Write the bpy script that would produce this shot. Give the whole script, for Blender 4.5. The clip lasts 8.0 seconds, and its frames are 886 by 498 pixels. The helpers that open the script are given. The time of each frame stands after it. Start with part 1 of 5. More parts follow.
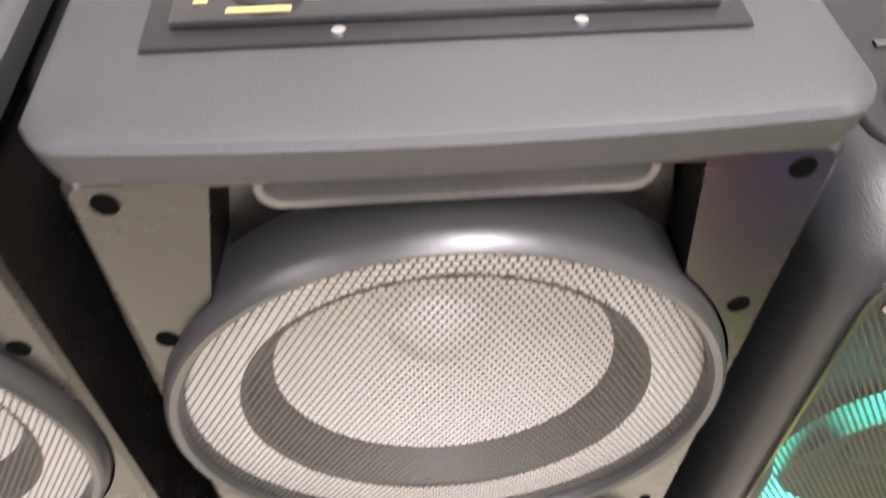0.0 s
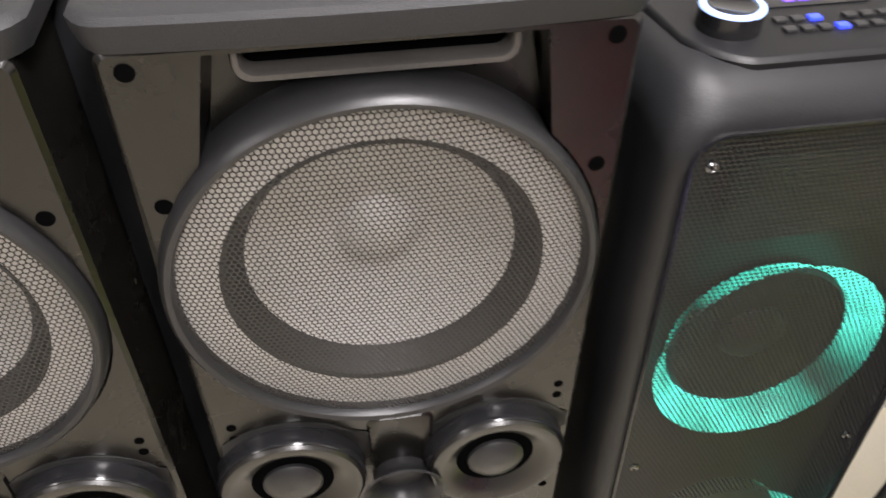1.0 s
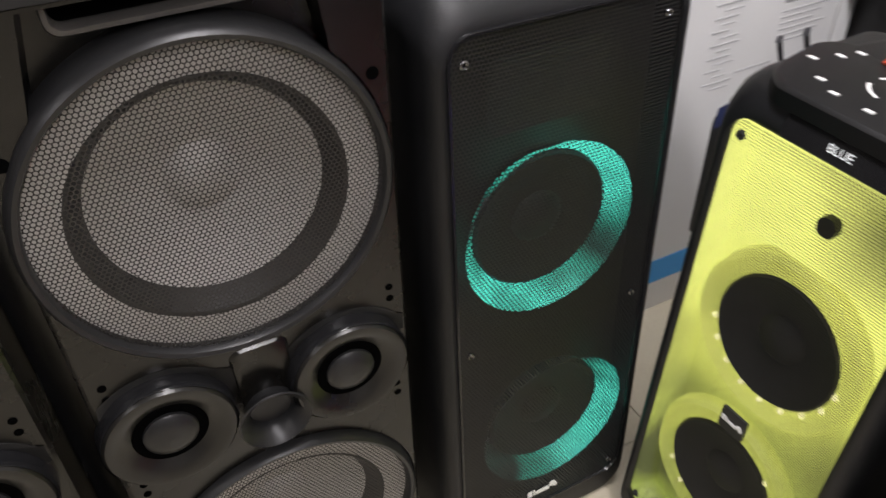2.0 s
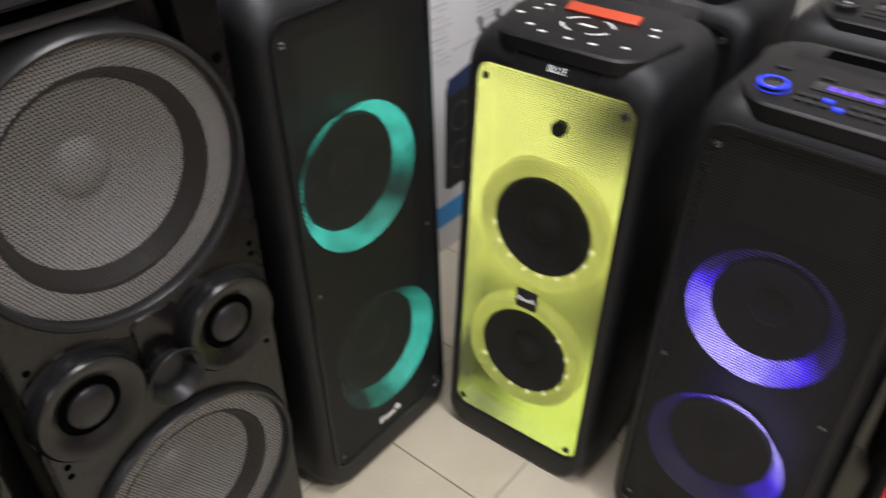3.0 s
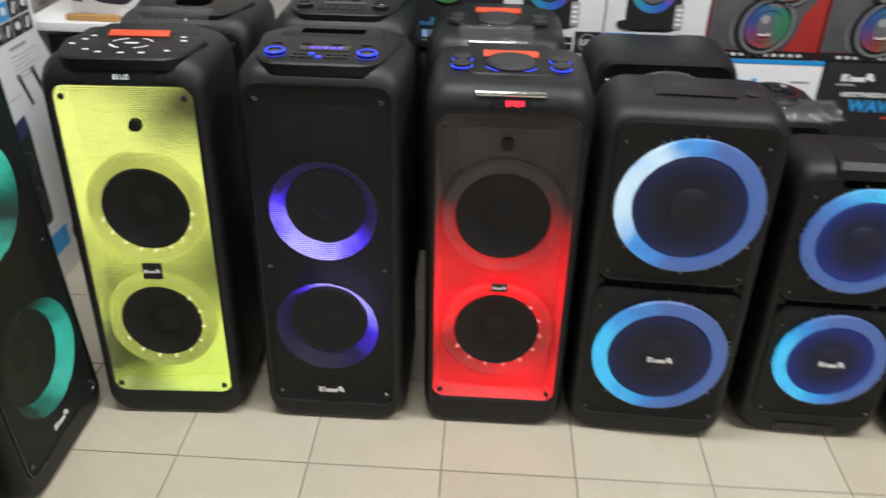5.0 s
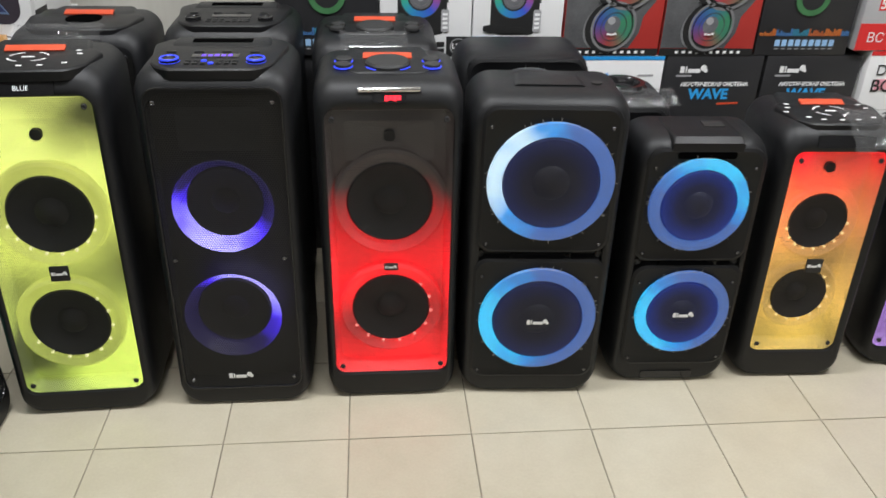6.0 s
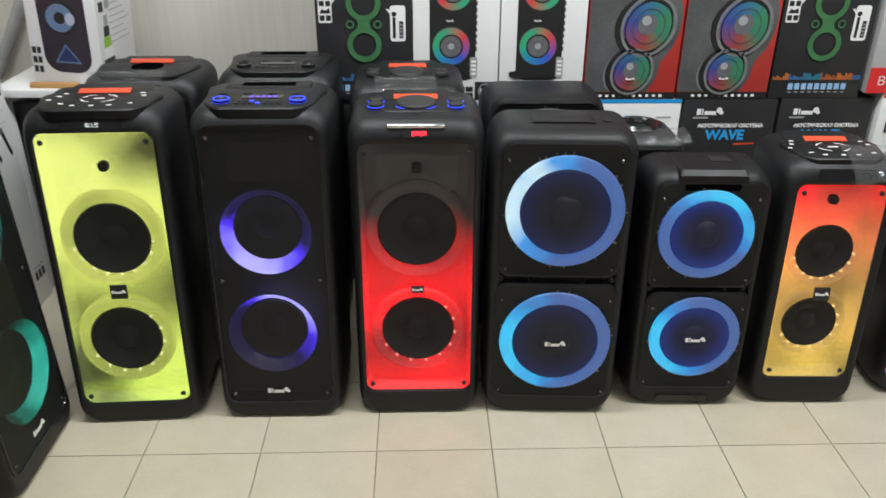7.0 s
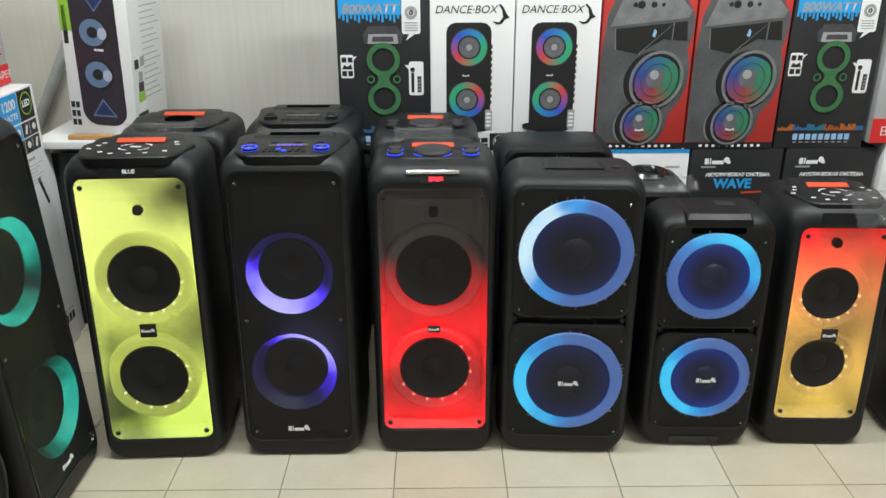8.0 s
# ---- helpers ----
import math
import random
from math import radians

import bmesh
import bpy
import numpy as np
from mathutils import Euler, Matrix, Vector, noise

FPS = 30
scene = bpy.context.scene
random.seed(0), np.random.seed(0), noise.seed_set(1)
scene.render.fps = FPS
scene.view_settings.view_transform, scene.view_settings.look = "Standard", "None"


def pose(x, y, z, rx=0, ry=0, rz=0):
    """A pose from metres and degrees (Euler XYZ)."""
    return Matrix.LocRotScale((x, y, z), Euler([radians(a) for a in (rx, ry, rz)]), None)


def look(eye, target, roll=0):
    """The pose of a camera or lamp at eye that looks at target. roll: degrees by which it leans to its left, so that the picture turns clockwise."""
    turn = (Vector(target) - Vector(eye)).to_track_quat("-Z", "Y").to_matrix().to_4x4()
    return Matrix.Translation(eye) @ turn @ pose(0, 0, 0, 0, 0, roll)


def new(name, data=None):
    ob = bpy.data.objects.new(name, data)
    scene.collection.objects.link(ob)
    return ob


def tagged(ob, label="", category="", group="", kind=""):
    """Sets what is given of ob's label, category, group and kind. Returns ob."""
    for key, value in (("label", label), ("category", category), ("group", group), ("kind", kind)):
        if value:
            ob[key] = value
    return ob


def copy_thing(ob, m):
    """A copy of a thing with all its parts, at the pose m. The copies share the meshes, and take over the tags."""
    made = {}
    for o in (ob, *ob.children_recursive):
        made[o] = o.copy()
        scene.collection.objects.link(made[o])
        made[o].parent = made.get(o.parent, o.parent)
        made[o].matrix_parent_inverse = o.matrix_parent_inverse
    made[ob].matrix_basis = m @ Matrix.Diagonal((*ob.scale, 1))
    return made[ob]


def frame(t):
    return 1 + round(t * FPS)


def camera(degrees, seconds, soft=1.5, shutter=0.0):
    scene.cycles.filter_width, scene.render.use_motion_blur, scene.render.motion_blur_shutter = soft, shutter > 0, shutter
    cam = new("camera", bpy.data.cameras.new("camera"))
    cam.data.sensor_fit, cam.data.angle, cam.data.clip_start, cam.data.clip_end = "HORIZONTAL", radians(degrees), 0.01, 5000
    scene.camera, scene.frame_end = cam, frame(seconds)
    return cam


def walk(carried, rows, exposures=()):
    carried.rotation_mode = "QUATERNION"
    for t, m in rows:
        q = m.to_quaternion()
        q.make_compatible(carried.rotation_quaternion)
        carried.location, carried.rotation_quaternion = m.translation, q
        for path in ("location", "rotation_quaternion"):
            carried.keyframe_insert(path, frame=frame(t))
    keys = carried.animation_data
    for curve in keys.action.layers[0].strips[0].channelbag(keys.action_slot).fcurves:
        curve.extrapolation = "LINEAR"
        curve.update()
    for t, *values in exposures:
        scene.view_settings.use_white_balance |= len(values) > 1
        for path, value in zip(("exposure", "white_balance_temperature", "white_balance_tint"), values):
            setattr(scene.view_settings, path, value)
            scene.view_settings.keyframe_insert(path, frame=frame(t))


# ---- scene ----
cam = camera(58.3, 8.0, soft=1.5, shutter=0.5)
PATH = [
    (0, (-0.903, -0.436, 1.302), (-2.198, -0.339, -0.219), 0.0),
    (0.5, (-0.785, -0.461, 1.296), (-2.163, -0.306, -0.144), -0.3),
    (1, (-0.683, -0.45, 1.295), (-2.144, -0.191, -0.046), 0.4),
    (1.5, (-0.598, -0.454, 1.278), (-2.038, -0.003, -0.035), -0.7),
    (1.7, (-0.561, -0.463, 1.271), (-1.977, 0.09, -0.029), -1.1),
    (2.8, (-0.4, -0.712, 1.308), (-1.549, 0.409, 0.114), -0.8),
    (3, (-0.382, -0.776, 1.313), (-1.39, 0.469, 0.115), 0.1),
    (3.5, (-0.321, -0.884, 1.32), (-1.084, 0.57, 0.178), 0.7),
    (4, (-0.239, -1.023, 1.319), (-0.777, 0.559, 0.22), 1.7),
    (4.5, (-0.229, -1.141, 1.343), (-0.556, 0.515, 0.27), 0.9),
    (5, (-0.243, -1.256, 1.347), (-0.327, 0.449, 0.304), 1.1),
    (5.2, (-0.258, -1.306, 1.354), (-0.239, 0.396, 0.304), 1.6),
    (6.3, (-0.201, -1.504, 1.373), (-0.028, 0.242, 0.413), 1.5),
    (6.5, (-0.187, -1.544, 1.372), (-0.043, 0.221, 0.443), 1.2),
    (7, (-0.182, -1.619, 1.388), (-0.125, 0.171, 0.499), 0.3),
    (7.5, (-0.186, -1.682, 1.389), (-0.169, 0.144, 0.576), -0.2),
    (8, (-0.18, -1.711, 1.386), (-0.166, 0.139, 0.628), -0.2),
]
EXPOSURES = [(0, 2.1, 6800, 24), (0.3, 1.6, 6800, 24), (0.6, 1.12, 6800, 22), (1.0, 0.98, 6800, 20), (1.5, 0.3, 6800, 20), (2.8, -0.16, 6600, 20), (4.0, -0.1, 6600, 19), (5.0, -0.05, 6550, 14), (6.5, 0.06, 6500, 12), (7.0, -0.04, 6500, 10), (7.5, -0.06, 6500, 8), (8.0, 0.0, 6500, 8)]
walk(cam, [(t, look(eye, target, roll)) for t, eye, target, roll in PATH], EXPOSURES)

# ---- light: a shop room lit by ceiling panels ----
world = bpy.data.worlds.new("room_air")
scene.world = world
world.use_nodes = True
world.node_tree.nodes["Background"].inputs[0].default_value = (0.75, 0.8, 0.85, 1)
world.node_tree.nodes["Background"].inputs[1].default_value = 0.005


def ceiling_lamp(x, y, z, sx, sy, power):
    data = bpy.data.lights.new("ceiling_lamp", "AREA")
    data.shape, data.size, data.size_y, data.energy, data.color = "RECTANGLE", sx, sy, power, (0.955, 0.99, 1.0)
    ob = new("ceiling_lamp", data)
    ob.matrix_world = pose(x, y, z)
    return ob


LAMPS = [(-0.75, 0.0, 1.2, 0.3, 45), (1.15, -0.2, 1.2, 0.3, 56), (-0.75, -2.7, 1.2, 0.3, 14), (1.15, -2.7, 1.2, 0.3, 14)]
for lx, ly, lsx, lsy, lp in LAMPS:
    ceiling_lamp(lx, ly, 2.72, lsx, lsy, lp)


# ---- materials ----
def links(nt):
    return lambda a, b: nt.links.new(a, b)


def base_mat(name, rough=0.5, metal=0.0, spec=0.5):
    m = bpy.data.materials.new(name)
    m.use_nodes = True
    b = m.node_tree.nodes["Principled BSDF"]
    b.inputs["Roughness"].default_value, b.inputs["Metallic"].default_value = rough, metal
    b.inputs["Specular IOR Level"].default_value = spec
    return m, m.node_tree, b


def node(nt, kind, **vals):
    n = nt.nodes.new(kind)
    for k, v in vals.items():
        if k in n.inputs:
            n.inputs[k].default_value = v
    return n


def maths(nt, op, a, b=None, clamp=False):
    n = nt.nodes.new("ShaderNodeMath")
    n.operation, n.use_clamp = op, clamp
    for i, v in enumerate((a, b)):
        if v is None:
            continue
        if isinstance(v, (int, float)):
            n.inputs[i].default_value = v
        else:
            nt.links.new(v, n.inputs[i])
    return n.outputs[0]


def ramp(nt, fac, stops):
    n = nt.nodes.new("ShaderNodeValToRGB")
    el = n.color_ramp.elements
    while len(el) < len(stops):
        el.new(0.5)
    for e, (p, c) in zip(el, stops):
        e.position, e.color = p, (*c, 1) if len(c) == 3 else c
    nt.links.new(fac, n.inputs[0])
    return n.outputs[0]


def grained(name, col, rough=0.5, metal=0.0, var=0.25, scale=9.0, fine=350.0, bump=0.15, spec=0.5, rvar=0.12):
    """A surface with broad unevenness, fine grain and uneven gloss."""
    m, nt, b = base_mat(name, rough, metal, spec)
    tc = node(nt, "ShaderNodeTexCoord")
    big = node(nt, "ShaderNodeTexNoise", Scale=scale, Detail=5.0, Roughness=0.6)
    small = node(nt, "ShaderNodeTexNoise", Scale=fine, Detail=3.0)
    nt.links.new(tc.outputs["Object"], big.inputs["Vector"])
    nt.links.new(tc.outputs["Object"], small.inputs["Vector"])
    lo, hi = [c * (1 - var) for c in col], [min(1, c * (1 + var)) for c in col]
    mix = maths(nt, "ADD", maths(nt, "MULTIPLY", big.outputs["Fac"], 0.65), maths(nt, "MULTIPLY", small.outputs["Fac"], 0.35))
    nt.links.new(ramp(nt, mix, [(0.3, lo), (0.7, hi)]), b.inputs["Base Color"])
    nt.links.new(maths(nt, "ADD", maths(nt, "MULTIPLY", big.outputs["Fac"], 2 * rvar), rough - rvar, True), b.inputs["Roughness"])
    bp = node(nt, "ShaderNodeBump", Strength=bump, Distance=0.001)
    nt.links.new(small.outputs["Fac"], bp.inputs["Height"])
    nt.links.new(bp.outputs[0], b.inputs["Normal"])
    return m


def hole_mask(nt, pitch, open_r):
    """1 in the holes of a hexagonal perforation in the local x-z plane, 0 on the metal."""
    tc = node(nt, "ShaderNodeTexCoord")
    sep = node(nt, "ShaderNodeSeparateXYZ")
    nt.links.new(tc.outputs["Object"], sep.inputs[0])
    u = maths(nt, "DIVIDE", sep.outputs[0], pitch)
    v = maths(nt, "DIVIDE", sep.outputs[2], pitch * 1.732)

    def dist(off):
        fu = maths(nt, "SUBTRACT", maths(nt, "FRACT", maths(nt, "ADD", u, off + 100)), 0.5)
        fv = maths(nt, "MULTIPLY", maths(nt, "SUBTRACT", maths(nt, "FRACT", maths(nt, "ADD", v, off + 100)), 0.5), 1.732)
        return maths(nt, "SQRT", maths(nt, "ADD", maths(nt, "MULTIPLY", fu, fu), maths(nt, "MULTIPLY", fv, fv)))

    return maths(nt, "LESS_THAN", maths(nt, "MINIMUM", dist(0.0), dist(0.5)), open_r)


def perforated(name, col, pitch=0.004, open_r=0.36, rough=0.35, metal=1.0):
    m, nt, b = base_mat(name, rough, metal)
    b.inputs["Base Color"].default_value = (*col, 1)
    nt.links.new(maths(nt, "SUBTRACT", 1.0, hole_mask(nt, pitch, open_r)), b.inputs["Alpha"])
    return m


def glowing(name, stops, lo, hi, axis=2, z0=0.0, z1=1.0, strength=1.0, nscale=6.0, patch=0.4, seed=0.0, dark=(0, 0, 0)):
    """A lit reflector: LED light whose colour changes along the height and whose strength is uneven."""
    m, nt, b = base_mat(name, 0.5)
    tc = node(nt, "ShaderNodeTexCoord")
    sep = node(nt, "ShaderNodeSeparateXYZ")
    nt.links.new(tc.outputs["Object"], sep.inputs[0])
    h = maths(nt, "DIVIDE", maths(nt, "SUBTRACT", sep.outputs[axis], z0), z1 - z0, True)
    mp = node(nt, "ShaderNodeMapping")
    mp.inputs["Location"].default_value = (seed, seed * 0.7, seed * 1.3)
    nt.links.new(tc.outputs["Object"], mp.inputs[0])
    ns = node(nt, "ShaderNodeTexNoise", Scale=nscale, Detail=0.6)
    nt.links.new(mp.outputs[0], ns.inputs["Vector"])
    wob = maths(nt, "ADD", h, maths(nt, "MULTIPLY", maths(nt, "SUBTRACT", ns.outputs["Fac"], 0.5), patch), True)
    nt.links.new(ramp(nt, wob, stops), b.inputs["Emission Color"])
    st = ramp(nt, ns.outputs["Fac"], [(0.3, (lo,) * 3), (0.62, (hi,) * 3)])
    nt.links.new(maths(nt, "MULTIPLY", st, strength), b.inputs["Emission Strength"])
    b.inputs["Base Color"].default_value = (0.13, 0.13, 0.13, 1)
    return m


def ring_glow(name, cx, cz, dim, mid, bright, toward, strength=1.0, lo=0.0, also=None):
    """A light ring round (cx, cz), brightest on the side that the angle toward (degrees, 0 = right, 90 = up) names."""
    m, nt, b = base_mat(name, 0.4)
    tc = node(nt, "ShaderNodeTexCoord")
    sep = node(nt, "ShaderNodeSeparateXYZ")
    nt.links.new(tc.outputs["Object"], sep.inputs[0])
    dx, dz = maths(nt, "SUBTRACT", sep.outputs[0], cx), maths(nt, "SUBTRACT", sep.outputs[2], cz)
    r = maths(nt, "SQRT", maths(nt, "ADD", maths(nt, "MULTIPLY", dx, dx), maths(nt, "MULTIPLY", dz, dz)))
    a = radians(toward)
    d = maths(nt, "ADD", maths(nt, "MULTIPLY", dx, math.cos(a)), maths(nt, "MULTIPLY", dz, math.sin(a)))
    c = maths(nt, "MULTIPLY", maths(nt, "ADD", maths(nt, "DIVIDE", d, r), 1.0), 0.5)
    if also is not None:
        e = radians(also)
        d2 = maths(nt, "ADD", maths(nt, "MULTIPLY", dx, math.cos(e)), maths(nt, "MULTIPLY", dz, math.sin(e)))
        c = maths(nt, "MAXIMUM", c, maths(nt, "MULTIPLY", maths(nt, "ADD", maths(nt, "DIVIDE", d2, r), 1.0), 0.47))
    ns = node(nt, "ShaderNodeTexNoise", Scale=16.0, Detail=1.0)
    nt.links.new(tc.outputs["Object"], ns.inputs["Vector"])
    c = maths(nt, "ADD", c, maths(nt, "MULTIPLY", maths(nt, "SUBTRACT", ns.outputs["Fac"], 0.5), 0.55), True)
    nt.links.new(ramp(nt, c, [(0.0, dim), (0.45, dim), (0.7, mid), (0.95, bright)]), b.inputs["Emission Color"])
    nt.links.new(maths(nt, "MULTIPLY", maths(nt, "ADD", maths(nt, "MULTIPLY", c, 1.0 - lo), lo), strength), b.inputs["Emission Strength"])
    b.inputs["Base Color"].default_value = (0.05, 0.05, 0.06, 1)
    return m


def glow_painted_cone(name, cx, cz, ri, strength):
    """A dark cone with the light ring's blue light painted on as emission, strongest near its rim."""
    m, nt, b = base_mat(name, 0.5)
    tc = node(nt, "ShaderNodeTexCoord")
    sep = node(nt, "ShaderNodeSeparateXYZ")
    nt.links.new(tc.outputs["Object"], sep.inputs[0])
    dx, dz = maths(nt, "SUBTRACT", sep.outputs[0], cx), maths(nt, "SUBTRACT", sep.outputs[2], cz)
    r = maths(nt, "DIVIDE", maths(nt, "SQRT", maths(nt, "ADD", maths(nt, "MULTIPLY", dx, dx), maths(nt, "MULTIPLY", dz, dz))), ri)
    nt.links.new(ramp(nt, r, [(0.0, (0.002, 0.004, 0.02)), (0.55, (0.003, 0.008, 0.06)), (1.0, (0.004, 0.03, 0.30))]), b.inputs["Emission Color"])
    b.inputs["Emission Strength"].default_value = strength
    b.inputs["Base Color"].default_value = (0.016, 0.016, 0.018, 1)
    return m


def plain(name, col, rough=0.5, metal=0.0, emit=0.0, spec=0.5):
    m, nt, b = base_mat(name, rough, metal, spec)
    b.inputs["Base Color"].default_value = (*col, 1)
    if emit:
        b.inputs["Emission Color"].default_value, b.inputs["Emission Strength"].default_value = (*col, 1), emit
    return m


CAB = grained("black_moulded_plastic", (0.0088, 0.0092, 0.0104), 0.46, bump=0.35, fine=700, var=0.25, spec=0.35)
CAB2 = grained("black_smooth_plastic", (0.008, 0.008, 0.0088), 0.45, bump=0.1, fine=500, var=0.2, spec=0.28)
VINYL = grained("charcoal_grained_top", (0.015, 0.0155, 0.0175), 0.58, bump=0.5, fine=900, var=0.25)
FACE = grained("satin_black_baffle", (0.0045, 0.0041, 0.0035), 0.27, bump=0.03, fine=800, var=0.2, spec=0.55, rvar=0.05)
GLOSS = plain("gloss_black_plastic", (0.012, 0.012, 0.013), 0.16)
RUBBER = grained("dark_rubber", (0.02, 0.02, 0.02), 0.6, var=0.2)
CONE = grained("dark_paper_cone", (0.016, 0.016, 0.018), 0.65, var=0.3, scale=30)
SILVER_CONE = grained("silver_grey_cone", (0.56, 0.545, 0.525), 0.65, 0.4, var=0.06, scale=14)
RIM = grained("brushed_grey_rim", (0.026, 0.026, 0.027), 0.36, 0.4, var=0.15)
CHROME = plain("chrome", (0.72, 0.72, 0.74), 0.14, 1.0)
# matte black that paints the shade inside holes, slots and gaps; also dial rings
SHADE_DIAL_BLACK = plain("hole_shade_and_dial_black", (0.002, 0.002, 0.002), 1.0, spec=0.0)
STEEL = plain("screw_steel", (0.35, 0.35, 0.36), 0.3, 1.0)
SCREW = plain("blackened_screw_steel", (0.2, 0.2, 0.21), 0.2, 1.0)
ORANGE = grained("orange_red_plastic", (0.56, 0.07, 0.025), 0.45, var=0.1)
WHITE_INK = plain("white_print", (0.84, 0.84, 0.84), 0.5)
BLACK_INK = plain("black_print", (0.015, 0.015, 0.015), 0.5)
MESH_BLACK = perforated("black_perforated_steel", (0.022, 0.0215, 0.0215), 0.0056, 0.40, 0.5, 0.0)
MESH_RING = perforated("grey_perforated_steel", (0.16, 0.165, 0.18), 0.0048, 0.40, 0.4, 0.6)
MESH_CONE = perforated("black_woofer_mesh", (0.014, 0.014, 0.015), 0.0046, 0.40, 0.5, 0.0)
MESH_OPEN = perforated("fine_black_perforated_steel", (0.014, 0.0135, 0.013), 0.0044, 0.455, 0.6, 0.0)
MESH_DARK = perforated("dark_perforated_steel", (0.02, 0.018, 0.016), 0.0050, 0.39, 0.5, 0.0)
BLUE_LED = plain("blue_led", (0.03, 0.06, 0.9), 0.4, emit=0.8)
PURPLE_LED = plain("purple_display", (0.13, 0.05, 0.75), 0.4, emit=0.5)
WHITE_LED = plain("pale_blue_led", (0.35, 0.55, 1.0), 0.4, emit=0.8)
RED_LED = plain("red_display", (0.9, 0.02, 0.04), 0.4, emit=1.0)
DISP = plain("display_characters", (0.75, 0.8, 0.8), 0.4, emit=0.5)


# ---- building helpers ----
def part(name, bm, material, parent=None, label="", lean=0.0, depth=0.3, smooth=True):
    """Links a bmesh as one mesh object under a thing or a part; lean slopes its front back."""
    if lean:
        for v in bm.verts:
            v.co.y += lean * v.co.z * max(0.0, min(1.0, 1 - v.co.y / depth))
    bmesh.ops.recalc_face_normals(bm, faces=bm.faces)
    me = bpy.data.meshes.new(name)
    bm.to_mesh(me)
    bm.free()
    me.materials.append(material)
    if smooth:
        me.polygons.foreach_set("use_smooth", [True] * len(me.polygons))
        me.set_sharp_from_angle(angle=radians(38))
    ob = new(name, me)
    ob.parent = parent
    if label:
        ob["label"] = label
    return ob


def thing(name, m, label, category, group="", kind=""):
    ob = new(name)
    ob.matrix_world = m
    return tagged(ob, label, category, group, kind)


def outline(x0, x1, z0, z1, r, n=6):
    """A rounded rectangle in x-z, counter-clockwise."""
    r = min(r, (x1 - x0) / 2 - 1e-4, (z1 - z0) / 2 - 1e-4)
    pts = []
    for cx, cz, a0 in ((x1 - r, z1 - r, 0), (x0 + r, z1 - r, 90), (x0 + r, z0 + r, 180), (x1 - r, z0 + r, 270)):
        for i in range(n + 1):
            a = radians(a0 + 90 * i / n)
            pts.append((cx + r * math.cos(a), cz + r * math.sin(a)))
    return pts


def circle(cx, cz, r, n=48, rz=None):
    return [(cx + r * math.cos(2 * math.pi * i / n), cz + (rz or r) * math.sin(2 * math.pi * i / n)) for i in range(n)]


def loft(rings, cap0=True, cap1=True, bm=None):
    """Rings of (points in x-z, y) skinned one to the next."""
    bm = bm or bmesh.new()
    rows = [[bm.verts.new((x, y, z)) for x, z in pts] for pts, y in rings]
    for a, b in zip(rows, rows[1:]):
        n = len(a)
        for i in range(n):
            bm.faces.new((a[i], a[(i + 1) % n], b[(i + 1) % n], b[i]))
    if cap0:
        bm.faces.new(rows[0])
    if cap1:
        bm.faces.new(rows[-1])
    return bm


def turned(cx, cz, prof, n=48, cap0=False, cap1=False, bm=None):
    """A solid of revolution about the y axis through (cx, cz); profile rows of (radius, y)."""
    return loft([(circle(cx, cz, max(r, 1e-4), n), y) for r, y in prof], cap0, cap1, bm)


def upright(cx, cy, prof, n=24, bm=None, cap0=True, cap1=True):
    """A solid of revolution about a vertical axis; rows of (radius, z)."""
    bm = bm or bmesh.new()
    rows = [[bm.verts.new((cx + r * math.cos(2 * math.pi * i / n), cy + r * math.sin(2 * math.pi * i / n), z)) for i in range(n)] for r, z in prof]
    for a, b in zip(rows, rows[1:]):
        for i in range(n):
            bm.faces.new((a[i], a[(i + 1) % n], b[(i + 1) % n], b[i]))
    if cap0:
        bm.faces.new(rows[0])
    if cap1:
        bm.faces.new(rows[-1])
    return bm


def block(x0, x1, y0, y1, z0, z1, bev=0.0, bm=None):
    bm = bm or bmesh.new()
    vs = [bm.verts.new((x, y, z)) for x in (x0, x1) for y in (y0, y1) for z in (z0, z1)]
    fs = [bm.faces.new([vs[i] for i in q]) for q in ((0, 1, 3, 2), (4, 6, 7, 5), (0, 4, 5, 1), (2, 3, 7, 6), (0, 2, 6, 4), (1, 5, 7, 3))]
    if bev:
        bmesh.ops.bevel(bm, geom=list({e for f in fs for e in f.edges}), offset=bev, segments=2, profile=0.6, affect="EDGES")
    return bm


def slab(pts, y0, y1, bev=0.0, bm=None):
    """A flat piece with an outline in x-z between two depths, its front edge eased."""
    if not bev:
        return loft([(pts, y0), (pts, y1)], bm=bm)
    cx, cz = sum(p[0] for p in pts) / len(pts), sum(p[1] for p in pts) / len(pts)

    def inset(p):
        dx, dz = p[0] - cx, p[1] - cz
        length = max(1e-6, math.hypot(dx, dz))
        k = max(0.0, 1 - bev / length)
        return cx + dx * k, cz + dz * k

    return loft([([inset(p) for p in pts], y0), (pts, y0 + bev), (pts, y1)], bm=bm)


def tilt(bm, m):
    bmesh.ops.transform(bm, matrix=m, verts=bm.verts)
    return bm


# ---- room ----
def wall_mat():
    m, nt, b = base_mat("cream_wall_panel", 0.55)
    tc = node(nt, "ShaderNodeTexCoord")
    mp = node(nt, "ShaderNodeMapping")
    mp.inputs["Scale"].default_value = (1.0, 1.0, 0.03)
    nt.links.new(tc.outputs["Object"], mp.inputs[0])
    ns = node(nt, "ShaderNodeTexNoise", Scale=60.0, Detail=4.0)
    nt.links.new(mp.outputs[0], ns.inputs["Vector"])
    nt.links.new(ramp(nt, ns.outputs["Fac"], [(0.25, (0.64, 0.62, 0.56)), (0.75, (0.70, 0.685, 0.63))]), b.inputs["Base Color"])
    return m


